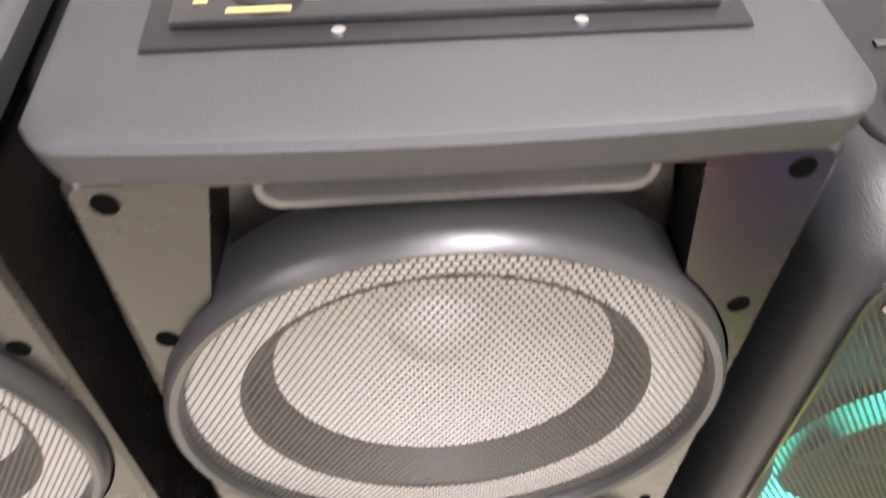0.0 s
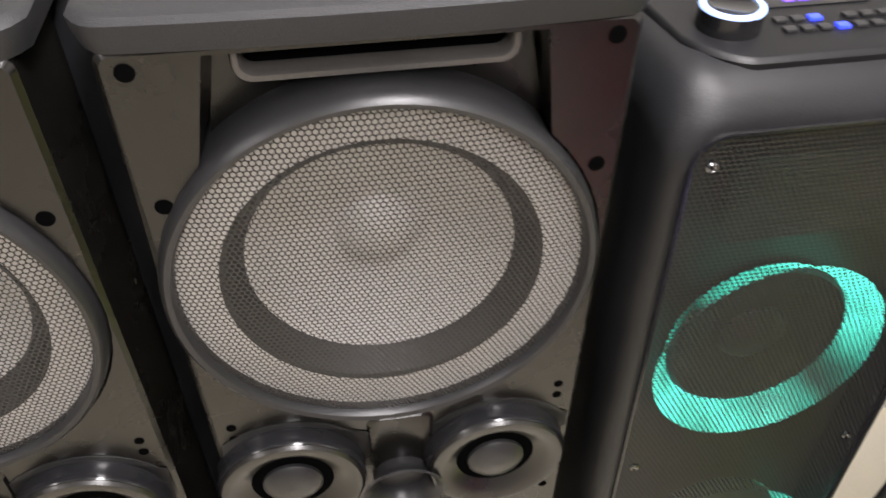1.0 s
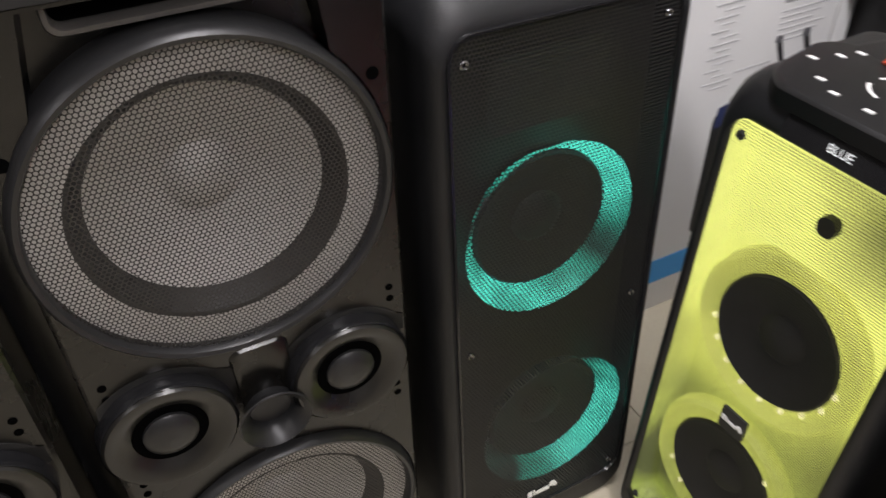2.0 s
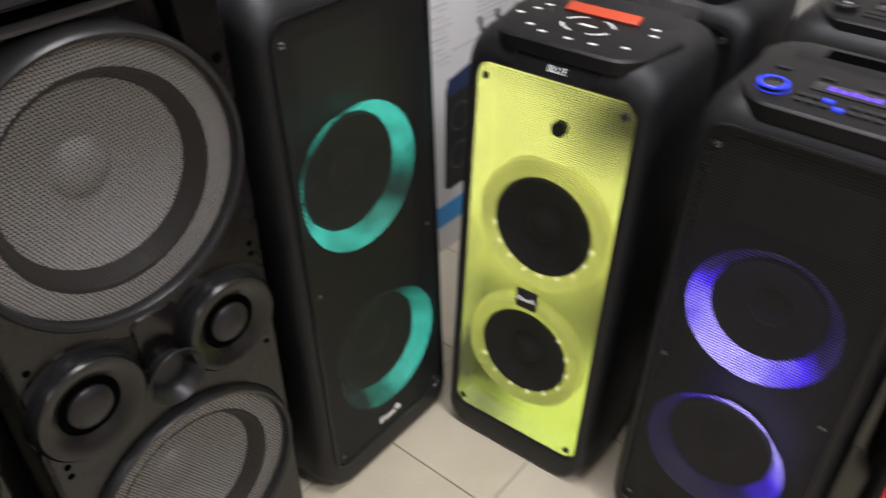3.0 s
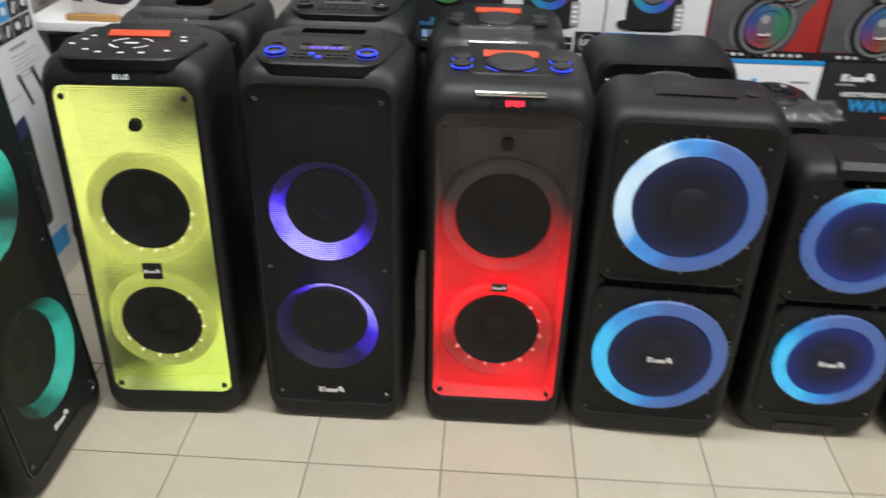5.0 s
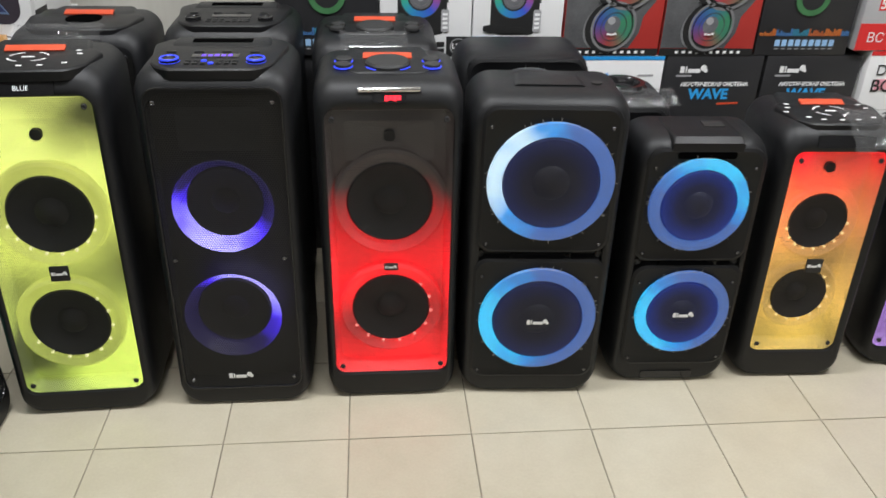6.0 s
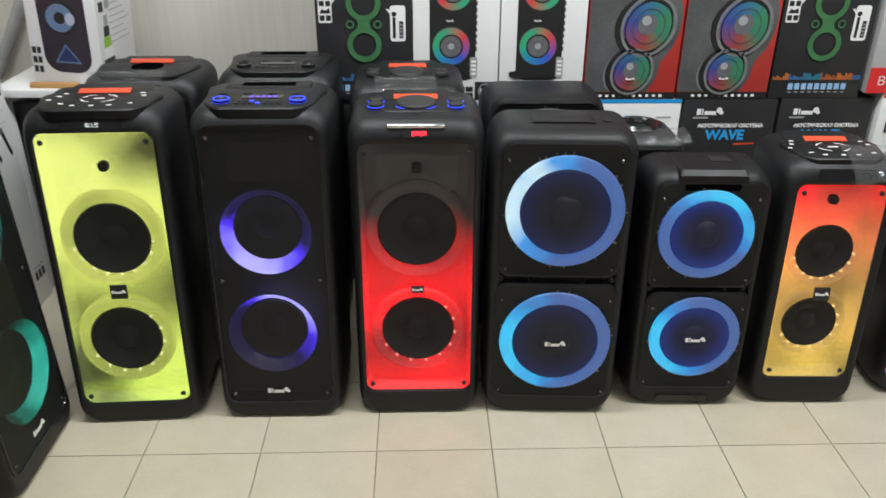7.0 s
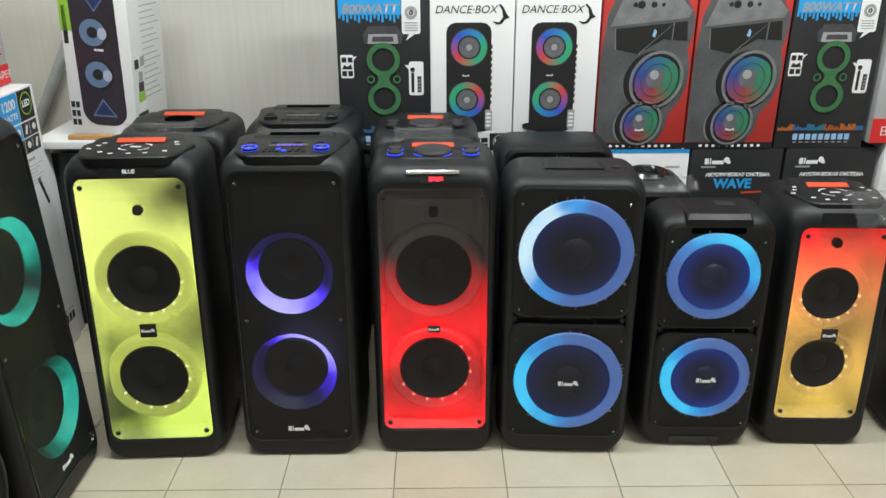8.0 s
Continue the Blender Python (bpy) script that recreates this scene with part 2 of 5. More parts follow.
def tile_mat():
    m, nt, b = base_mat("beige_floor_tile", 0.3)
    tc = node(nt, "ShaderNodeTexCoord")
    geo = node(nt, "ShaderNodeNewGeometry")
    info = node(nt, "ShaderNodeObjectInfo")
    ns = node(nt, "ShaderNodeTexNoise", Scale=7.0, Detail=6.0, Roughness=0.65)
    fine = node(nt, "ShaderNodeTexNoise", Scale=160.0, Detail=2.0)
    nt.links.new(geo.outputs["Position"], ns.inputs["Vector"])
    nt.links.new(geo.outputs["Position"], fine.inputs["Vector"])
    f = maths(nt, "ADD", maths(nt, "MULTIPLY", ns.outputs["Fac"], 0.6), maths(nt, "MULTIPLY", fine.outputs["Fac"], 0.25))
    f = maths(nt, "ADD", f, maths(nt, "MULTIPLY", info.outputs["Random"], 0.18))
    nt.links.new(ramp(nt, f, [(0.25, (0.425, 0.378, 0.28)), (0.75, (0.555, 0.507, 0.393))]), b.inputs["Base Color"])
    nt.links.new(maths(nt, "ADD", maths(nt, "MULTIPLY", ns.outputs["Fac"], 0.25), 0.22), b.inputs["Roughness"])
    bp = node(nt, "ShaderNodeBump", Strength=0.05, Distance=0.001)
    nt.links.new(fine.outputs["Fac"], bp.inputs["Height"])
    nt.links.new(bp.outputs[0], b.inputs["Normal"])
    return m


WALL, TILE = wall_mat(), tile_mat()
GROUT = grained("grey_brown_grout", (0.21, 0.185, 0.145), 0.85, scale=25, fine=400)
# south and east walls are unseen; darker colour cuts bounce onto the fronts
WALL_DARKENED = grained("darkened_unseen_wall", (0.22, 0.21, 0.19), 0.7, var=0.08, scale=3)
CEIL = grained("white_ceiling", (0.6, 0.6, 0.58), 0.8, var=0.05, scale=4)
X0, X1, Y0, Y1, H = -2.4, 3.0, -4.2, 1.5, 2.8
floor = tagged(part("floor", block(X0, X1, Y0, Y1, -0.12, -0.004), GROUT, smooth=False), "beige square floor tiles with thin dark joints", "floor", kind="structure")
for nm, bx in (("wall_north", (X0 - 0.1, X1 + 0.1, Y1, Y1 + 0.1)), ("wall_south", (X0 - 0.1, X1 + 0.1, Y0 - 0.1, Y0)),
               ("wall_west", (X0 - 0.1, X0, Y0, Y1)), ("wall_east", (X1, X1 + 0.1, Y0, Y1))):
    tagged(part(nm, block(*bx, -0.12, H), WALL if nm in ("wall_north", "wall_west") else WALL_DARKENED, smooth=False), "cream wall panelling with faint vertical grain" if nm in ("wall_north", "wall_west") else "unseen wall closing the room, darkened grey-beige to cut bounce light", "wall", kind="structure")
tagged(part("ceiling", block(X0 - 0.1, X1 + 0.1, Y0 - 0.1, Y1 + 0.1, H, H + 0.1), CEIL, smooth=False), "plain white ceiling", "ceiling", kind="structure")
DIFFUSER = plain("light_diffuser", (0.95, 0.95, 0.92), 0.5, emit=2.0)
LAMP_FRAME = plain("white_lamp_frame", (0.75, 0.75, 0.75), 0.4)
for lx, ly, lsx, lsy, lp in LAMPS:
    lamp = thing("ceiling_light", pose(lx, ly, H), "white rectangular ceiling light panel", "ceiling light", "ceiling lights")
    part("frame", block(-lsx / 2 - 0.03, lsx / 2 + 0.03, -lsy / 2 - 0.03, lsy / 2 + 0.03, -0.05, -0.001, 0.004), LAMP_FRAME, lamp)
    part("diffuser", block(-lsx / 2, lsx / 2, -lsy / 2, lsy / 2, -0.06, -0.052), DIFFUSER, lamp)


# ---- loudspeakers ----
def words(text, size, x, y, z, mat, parent, align="CENTER", rz=0.0, slant=0.0, bold=0.0, name="lettering"):
    """Lettering in the built-in font, standing upright and facing -y."""
    cu = bpy.data.curves.new(name, "FONT")
    cu.body, cu.size, cu.align_x, cu.shear, cu.offset = text, size, align, slant, bold
    tmp = bpy.data.objects.new(name, cu)
    me = bpy.data.meshes.new_from_object(tmp)
    bpy.data.objects.remove(tmp)
    me.transform(pose(x, y, z, 90, 0, 0))
    me.materials.clear()
    me.materials.append(mat)
    ob = new(name, me)
    ob.parent = parent
    return ob


def cabinet(w, d, h, opening, recess=0.03, drop=0.045, fil=0.05, r=0.05, side=0.022, back=0.02):
    """A moulded cabinet: front at y = 0, rounded edges, the grille opening sunk by recess."""
    ox0, ox1, oz0, oz1, orr = opening
    rings = [(outline(-w / 2 + 0.03, w / 2 - 0.03, 0.006, h - 0.02 - back, r), d), (outline(-w / 2 + 0.008, w / 2 - 0.008, 0.001, h - 0.3 * back, r), d - 0.4 * back),
             (outline(-w / 2, w / 2, 0, h, r), d - 0.015 - back), (outline(-w / 2, w / 2, 0, h, r), fil * 1.3)]
    for k in (0.25, 0.5, 0.75, 0.92, 1.0):
        a = k * math.pi / 2
        s = 1 - math.cos(a)
        y = fil * 1.3 * (1 - math.sin(a))
        rings.append((outline(-w / 2 + side * s, w / 2 - side * s, 0.010 * s, h - drop * s, r), y))
    rings.append((outline(ox0 - 0.004, ox1 + 0.004, oz0 - 0.004, oz1 + 0.004, orr + 0.004), 0.0005))
    rings.append((outline(ox0, ox1, oz0, oz1, orr), 0.004))
    rings.append((outline(ox0, ox1, oz0, oz1, orr), recess))
    return loft(rings)


def logo(parent, cx, cz, y, wide, mat, lean=0.0, name="maker_mark"):
    """A maker's mark as plain bars and a round blot."""
    bm = bmesh.new()
    for a, b, hi in ((-0.5, -0.35, 0.13), (-0.31, -0.26, 0.13), (-0.22, 0.22, 0.04)):
        block(cx + a * wide, cx + b * wide, y - 0.001, y, cz - 0.10 * wide, cz + hi * wide, bm=bm)
    slab(circle(cx + 0.33 * wide, cz + 0.07 * wide, 0.11 * wide, 12), y - 0.001, y, bm=bm)
    slab(circle(cx + 0.42 * wide, cz - 0.02 * wide, 0.07 * wide, 12), y - 0.0012, y, bm=bm)
    return part(name, bm, mat, parent, lean=lean)


def screw(parent, x, z, y, r=0.006, mat=None, lean=0.0):
    bm = turned(x, z, [(r, y + 0.002), (r, y - 0.001), (r * 0.7, y - 0.0025), (r * 0.35, y - 0.001)], 12, cap1=True)
    return part("screw", bm, mat or STEEL, parent, lean=lean)


def woofer(parent, x, z, r, y, lean, mat=None, depth=0.02):
    mat = mat or CONE
    w = part("woofer", turned(x, z, [(r, y), (r * 0.96, y - 0.004), (r * 0.88, y), (r * 0.85, y + 0.002), (r * 0.38, y + depth), (r * 0.36, y + depth - 0.003),
                                     (r * 0.25, y + depth - 0.010), (0.0, y + depth - 0.014)], 48), mat, parent, lean=lean)
    return w


def top_ring_marks(parent, h, cx, cy):
    """The wheel and the white symbols of a touch panel."""
    for a0, a1 in ((20, 70), (110, 165), (195, 250), (290, 340)):
        bm = bmesh.new()
        k = 8
        vs = [[bm.verts.new((cx + r * 1.25 * math.cos(radians(a0 + (a1 - a0) * i / k)), cy + r * math.sin(radians(a0 + (a1 - a0) * i / k)), h + 0.0045)) for i in range(k + 1)] for r in (0.031, 0.0345)]
        for i in range(k):
            bm.faces.new((vs[0][i], vs[0][i + 1], vs[1][i + 1], vs[1][i]))
        part("dial_arc", bm, WHITE_INK, parent)
    part("dial_mark", block(cx - 0.013, cx + 0.013, cy - 0.003, cy + 0.003, h + 0.004, h + 0.005), WHITE_INK, parent)
    spots = [(-0.10, 0.02), (-0.092, 0.045), (-0.08, 0.065), (0.10, 0.02), (0.092, 0.045), (0.08, 0.065), (-0.115, -0.01), (-0.075, -0.045), (-0.045, -0.06), (0.0, -0.062), (0.04, -0.06), (0.085, -0.045)]
    for sx, sy in spots:
        part("symbol", block(cx + sx - 0.0055, cx + sx + 0.0055, cy + sy - 0.0028, cy + sy + 0.0028, h + 0.004, h + 0.005), WHITE_INK, parent)


def top_plate(parent, w, d, h, y0, y1, mat, raise_=0.004, inset=0.03, taper=0.02):
    """The control plate on top: round corners, a bowed front edge, its rim eased into the cabinet."""
    hw = w / 2 - inset

    def ring(grow):
        pts = []
        for x, y in outline(-hw - grow, hw + grow, y0 - grow, y1 + grow, 0.042, 7):
            f = max(0.0, 1 - (y - y0) / 0.09)
            pts.append((x * (1 - taper / hw * f), y - 0.010 * f * (1 - (x / (hw + grow)) ** 2)))
        return pts

    bm = bmesh.new()
    rows = [[bm.verts.new((x, y, z)) for x, y in ring(g)] for g, z in ((0.006, h - 0.02), (0.006, h - 0.0005), (0.003, h + raise_ - 0.001), (0.0, h + raise_))]
    for a, b in zip(rows, rows[1:]):
        for k in range(len(a)):
            bm.faces.new((a[k], a[(k + 1) % len(a)], b[(k + 1) % len(a)], b[k]))
    bm.faces.new(rows[-1])
    bm.faces.new(rows[0])
    return part("control_plate", bm, mat, parent)


def back_handle(parent, w, d, h, rise=0.006, wide=0.62, insert=None):
    """The raised carrying bar at the back of the top, with its coloured insert."""
    a, b = -w * wide / 2, w * wide / 2
    part("handle", loft([(outline(a - 0.02, b + 0.02, h - 0.03, h + rise * 0.45, 0.02), d - 0.115), (outline(a - 0.015, b + 0.015, h - 0.03, h + rise * 0.95, 0.022), d - 0.085),
                         (outline(a - 0.01, b + 0.01, h - 0.03, h + rise, 0.022), d - 0.06), (outline(a, b, h - 0.03, h + rise * 0.9, 0.02), d - 0.02)]), CAB, parent)
    if insert:
        bm = block(a * 0.60, b * 0.60, -0.011, 0.011, -0.002, 0.003, 0.0015)
        part("handle_insert", tilt(bm, pose(0, d - 0.100, h + rise * 0.75 + 0.003, 18)), insert, parent, "orange-red insert of the handle")


def clear_film(parent, x0, x1, y0, y1, z, drop, seed):
    """A creased scrap of clear wrapping left on the top and hanging over its front edge."""
    rnd = random.Random(seed)
    bm = bmesh.new()
    nx, ny = 14, 10
    grid = []
    for j in range(ny + 1):
        row = []
        for i in range(nx + 1):
            u, v = i / nx, j / ny
            x = x0 + (x1 - x0) * u + rnd.uniform(-0.004, 0.004)
            y = y1 + (y0 - y1) * v
            zz = z + rnd.uniform(0.002, 0.012) - (drop * max(0, v - 0.55) / 0.45)
            row.append(bm.verts.new((x, y - (0.010 if v > 0.55 else 0), zz)))
        grid.append(row)
    for j in range(ny):
        for i in range(nx):
            bm.faces.new((grid[j][i], grid[j][i + 1], grid[j + 1][i + 1], grid[j + 1][i]))
    return part("protective_film", bm, FILM, parent, "crumpled clear protective film", smooth=False)


def film_mat():
    m = bpy.data.materials.new("clear_film")
    m.use_nodes = True
    nt = m.node_tree
    b = nt.nodes["Principled BSDF"]
    b.inputs["Base Color"].default_value = (0.3, 0.3, 0.3, 1)
    b.inputs["Roughness"].default_value = 0.06
    b.inputs["Alpha"].default_value = 0.13
    b.inputs["Specular IOR Level"].default_value = 1.0
    return m


FILM = film_mat()


def lit_speaker(m, label, w, d, h, glow, lean=0.0, gx=(-0.14, 0.14), gz=(0.06, 0.8), w1=(0.0, 0.54, 0.09), w2=(0.0, 0.26, 0.088), top="dial", tw=0.715, badge=0.395, tone=None, beads=True, bead=None, bsize=(0.021, 0.019), all_beads=False, group="lit party speakers"):
    """A tall party speaker whose whole front glows behind a fine perforated grille."""
    ob = thing("party_speaker", m, label, "loudspeaker", group)
    bead = bead or tone or glow
    x0, x1, z0, z1 = *gx, *gz
    rec = 0.058
    part("cabinet", cabinet(w, d, h, (x0, x1, z0, z1, 0.022), rec + 0.002), CAB, ob, lean=lean, depth=d)
    refl = part("reflector", loft([(outline(x0, x1, z0, z1, 0.02), 0.006), (outline(x0 + 0.012, x1 - 0.012, z0 + 0.012, z1 - 0.012, 0.02), rec - 0.004), (outline(x0 + 0.02, x1 - 0.02, z0 + 0.02, z1 - 0.02, 0.02), rec - 0.002)], cap0=False), glow, ob, "reflector lit by coloured lamps", lean=lean)
    for cx, cz, r in (w1, w2):
        part("reflector_ring", turned(cx, cz, [(r * 1.36, rec - 0.003), (r * 1.33, rec - 0.022), (r * 1.26, rec - 0.026), (r * 1.08, rec - 0.020), (r * 1.02, rec - 0.016), (r, rec - 0.018)], 56), tone or glow, ob, lean=lean)
        woofer(ob, cx, cz, r, rec - 0.018, lean, depth=0.014)
        if beads and (cz < 0.35 or all_beads):
            for k in range(9):
                a = radians(-150 + 24 * k) if cz < 0.4 else radians(-165 + 20 * k)
                part("lamp_bead", turned(cx + r * 1.04 * math.cos(a), cz + r * 1.04 * math.sin(a), [(0.0045, rec - 0.014), (0.004, rec - 0.022), (0.0012, rec - 0.0245)], 8, cap1=True), bead, refl, lean=lean)
    # horn: flared sides round a small dark throat
    hx, hz = (x1 - x0) * 0.36, 0.055
    part("horn", loft([(outline((x0 + x1) / 2 - hx, (x0 + x1) / 2 + hx, tw - hz, tw + hz * 0.7, 0.01), rec - 0.022), (outline((x0 + x1) / 2 - 0.016, (x0 + x1) / 2 + 0.016, tw - 0.016, tw + 0.016, 0.010), rec - 0.003)], cap0=False, cap1=False), glow, ob, "flared horn", lean=lean)
    part("horn_throat", slab(outline((x0 + x1) / 2 - 0.0125, (x0 + x1) / 2 + 0.0125, tw - 0.0125, tw + 0.0125, 0.010), rec - 0.016, rec - 0.002), CONE, ob, lean=lean)
    part("grille", slab(outline(x0 + 0.001, x1 - 0.001, z0 + 0.001, z1 - 0.001, 0.02), 0.0022, 0.0030), MESH_OPEN, ob, "fine black perforated grille", lean=lean)
    if badge:
        bd = part("badge", slab(outline((x0 + x1) / 2 - bsize[0], (x0 + x1) / 2 + bsize[0], badge - bsize[1], badge + bsize[1], 0.002), -0.002, 0.002), BLACK_INK, ob, lean=lean)
        logo(bd, (x0 + x1) / 2, badge, -0.0022, 1.7 * bsize[0], WHITE_INK, lean)
    for sx in (x0 + 0.016, x1 - 0.016):
        for sz in (z0 + 0.022, z1 - 0.022):
            screw(ob, sx, sz, 0.002, 0.0065, CONE, lean)
    if top == "dial":
        top_plate(ob, w, d, h, 0.062, d - 0.09, CAB2)
        if beads:
            top_ring_marks(ob, h, 0.0, d - 0.152)
        else:
            part("dial_ring", upright(0.0, 0.15, [(0.045, h + 0.003), (0.045, h + 0.006), (0.04, h + 0.006)], 32), SHADE_DIAL_BLACK, ob)
        back_handle(ob, w, d, h, insert=ORANGE)
        dm = tilt(slab(outline(-0.07, 0.07, -0.015, 0.015, 0.006), -0.003, 0.003), pose(0, lean * h + 0.001, h - 0.034, -20))
        part("display_window", dm, GLOSS, ob, "black display window")
    elif top == "wheel":
        top_plate(ob, w, d, h, 0.09, d - 0.1, CAB2, inset=0.035, taper=0.04)
        part("dial_wheel", upright(0.0, 0.135, [(0.05, h + 0.002), (0.05, h + 0.009), (0.046, h + 0.014), (0.02, h + 0.015)], 40), RUBBER, ob)
        for a0 in (205, 300):
            bm = bmesh.new()
            vs = [[bm.verts.new((r * math.cos(radians(a0 + 5 * i)), 0.135 + r * math.sin(radians(a0 + 5 * i)), h + 0.005)) for i in range(8)] for r in (0.051, 0.056)]
            for i in range(7):
                bm.faces.new((vs[0][i], vs[0][i + 1], vs[1][i + 1], vs[1][i]))
            part("dial_light", bm, BLUE_LED if tone else GLOSS, ob)
        for kx in (-0.098, 0.098):
            for ky in (0.118, 0.158):
                kb = part("knob", upright(kx, ky, [(0.019, h + 0.003), (0.018, h + 0.011), (0.014, h + 0.013)], 20), RUBBER, ob)
                part("knob_light", upright(kx, ky, [(0.021, h + 0.003), (0.021, h + 0.005), (0.019, h + 0.0055)], 20), BLUE_LED if tone else GLOSS, kb)
        back_handle(ob, w, d, h, rise=0.006, wide=0.56, insert=ORANGE)
        fy = lean * (h - 0.02)
        bar = tilt(upright(0, 0, [(0.003, -0.068), (0.0055, -0.066), (0.0055, 0.066), (0.003, 0.068)], 20), pose(0, 0.0075 + fy, h - 0.0175, 0, 90, 0))
        part("chrome_strip", bar, CHROME, ob, "chrome strip above the display")
        part("display_window", tilt(slab(outline(-0.036, 0.036, -0.010, 0.010, 0.0095), -0.0025, 0.006), pose(0, 0.0015 + fy, h - 0.0345, -22)), GLOSS, ob)
        if tone:
            bm = bmesh.new()
            for i in range(4):
                block(-0.010 + i * 0.009, -0.002 + i * 0.009, -0.0034, -0.0026, -0.006 + 0.002 * (i % 2), 0.006, bm=bm)
            part("display_bars", tilt(bm, pose(0.0, 0.0015 + fy, h - 0.0345, -22)), RED_LED, ob)
    return ob


def ring_speaker(m, label, w, d, h, rings, mats, lean=0.0, gx=(-0.14, 0.14), gz=(0.05, 0.82), knob_r=0.02, lit=True, group="ring-light party speakers", knob_led=None, ty=0.0, kh=0.0):
    """A tall party speaker with a dark grille and two glowing rings behind it."""
    ob = thing("party_speaker", m, label, "loudspeaker", group)
    x0, x1, z0, z1 = *gx, *gz
    rec = 0.05
    part("cabinet", cabinet(w, d, h, (x0, x1, z0, z1, 0.03), rec), CAB, ob, lean=lean, depth=d)
    for (cx, cz, ro, ri), mt in zip(rings, mats):
        part("light_ring", turned(cx, cz, [(ro * 1.01, 0.006), (ro, 0.005), ((ro + ri) / 2, 0.022), (ri * 1.01, 0.038), (ri, 0.044)], 64), mt, ob, "glowing light ring", lean=lean)
        woofer(ob, cx, cz, ri, 0.036, lean, depth=0.010)
    hm = (z0 + z1) / 2
    part("horn", loft([(outline(-0.09, 0.09, z1 - 0.15, z1 - 0.05, 0.012), 0.038), (outline(-0.02, 0.02, z1 - 0.115, z1 - 0.085, 0.004), 0.049)], cap0=False), CONE, ob, lean=lean)
    part("grille", slab(outline(x0 + 0.001, x1 - 0.001, z0 + 0.001, z1 - 0.001, 0.028), 0.0015, 0.0025), MESH_BLACK, ob, "black perforated steel grille", lean=lean)
    part("grille_lip", loft([(outline(x0 - 0.004, x1 + 0.004, z0 - 0.004, z1 + 0.004, 0.032), 0.001), (outline(x0 - 0.003, x1 + 0.003, z0 - 0.003, z1 + 0.003, 0.031), -0.0025), (outline(x0, x1, z0, z1, 0.028), -0.0025), (outline(x0 + 0.001, x1 - 0.001, z0 + 0.001, z1 - 0.001, 0.028), 0.002)], False, False), GLOSS, ob, lean=lean)
    for sx in (x0 + 0.018, x1 - 0.018):
        for sz in (z0 + 0.025, hm - 0.02, z1 - 0.03):
            screw(ob, sx, sz, 0.001, 0.0055, SCREW, lean)
    logo(ob, -0.005, z0 + 0.035, -0.001, 0.06, WHITE_INK, lean)
    top_plate(ob, w, d, h, 0.06 + 0.7 * ty, d - 0.05, CAB2, inset=0.025, taper=0.03)
    led = (knob_led or BLUE_LED) if lit else GLOSS
    for kx in (-w * 0.27, w * 0.27):
        k0 = h + 0.004 + kh
        kb = part("knob", upright(kx, 0.10 + ty, [(knob_r, h + 0.004), (knob_r * 0.98, k0 + 0.007), (knob_r * 0.7, k0 + 0.008), (knob_r * 0.6, k0 + 0.006)], 32), GLOSS, ob)
        part("knob_ring", upright(kx, 0.10 + ty, [(knob_r * 1.0, k0 + 0.006), (knob_r * 0.99, k0 + 0.0085), (knob_r * 0.92, k0 + 0.0095), (knob_r * 0.80, k0 + 0.0085)], 32, cap0=False, cap1=False), led, kb)
        # disc in the ring's material paints its reflection on the plate
        if not kh:
            part("knob_reflection_disc", upright(kx, 0.10 + ty, [(knob_r * 1.05, h + 0.0042), (knob_r * 1.05, h + 0.005)], 32), led, kb)
    part("display_window", block(-0.05, 0.05, 0.125 + ty, 0.155 + ty, h + 0.004, h + 0.0055, 0.0005), GLOSS, ob)
    if lit:
        bm = bmesh.new()
        for k in range(5):
            block(-0.030 + k * 0.014, -0.020 + k * 0.014, 0.133 + ty, 0.147 + ty - 0.003 * (k % 2), h + 0.0056, h + 0.0060, bm=bm)
        part("display_bars", bm, PURPLE_LED, ob, "violet display characters")
    for i in range(7):
        for j in range(2):
            if abs(i - 3) == 0 and j == 1:
                continue
            part("button", block(-0.057 + i * 0.0165, -0.046 + i * 0.0165, 0.078 + ty + j * 0.018, 0.087 + ty + j * 0.018, h + 0.004, h + 0.0075, 0.0012), BLUE_LED if lit and (i, j) in ((3, 0), (2, 1)) else RUBBER, ob)
    for i in range(4):
        part("button", block(-0.11 + i * 0.06, -0.09 + i * 0.06, 0.165 + ty, 0.172 + ty, h + 0.004, h + 0.007, 0.001), RUBBER, ob)
    # carrying slot in a slightly raised bridge
    part("handle", loft([(outline(-w * 0.34, w * 0.34, h - 0.02, h + 0.003, 0.010), d - 0.10), (outline(-w * 0.34, w * 0.34, h - 0.02, h + 0.008, 0.012), d - 0.085), (outline(-w * 0.33, w * 0.33, h - 0.02, h + 0.008, 0.012), d - 0.04), (outline(-w * 0.32, w * 0.32, h - 0.02, h + 0.002, 0.010), d - 0.025)]), CAB, ob)
    # a flat black piece gives the slot its inner shade
    part("handle_slot", block(-w * 0.2, w * 0.2, d - 0.084, d - 0.052, h + 0.007, h + 0.0088, 0.0008), SHADE_DIAL_BLACK, ob)
    return ob


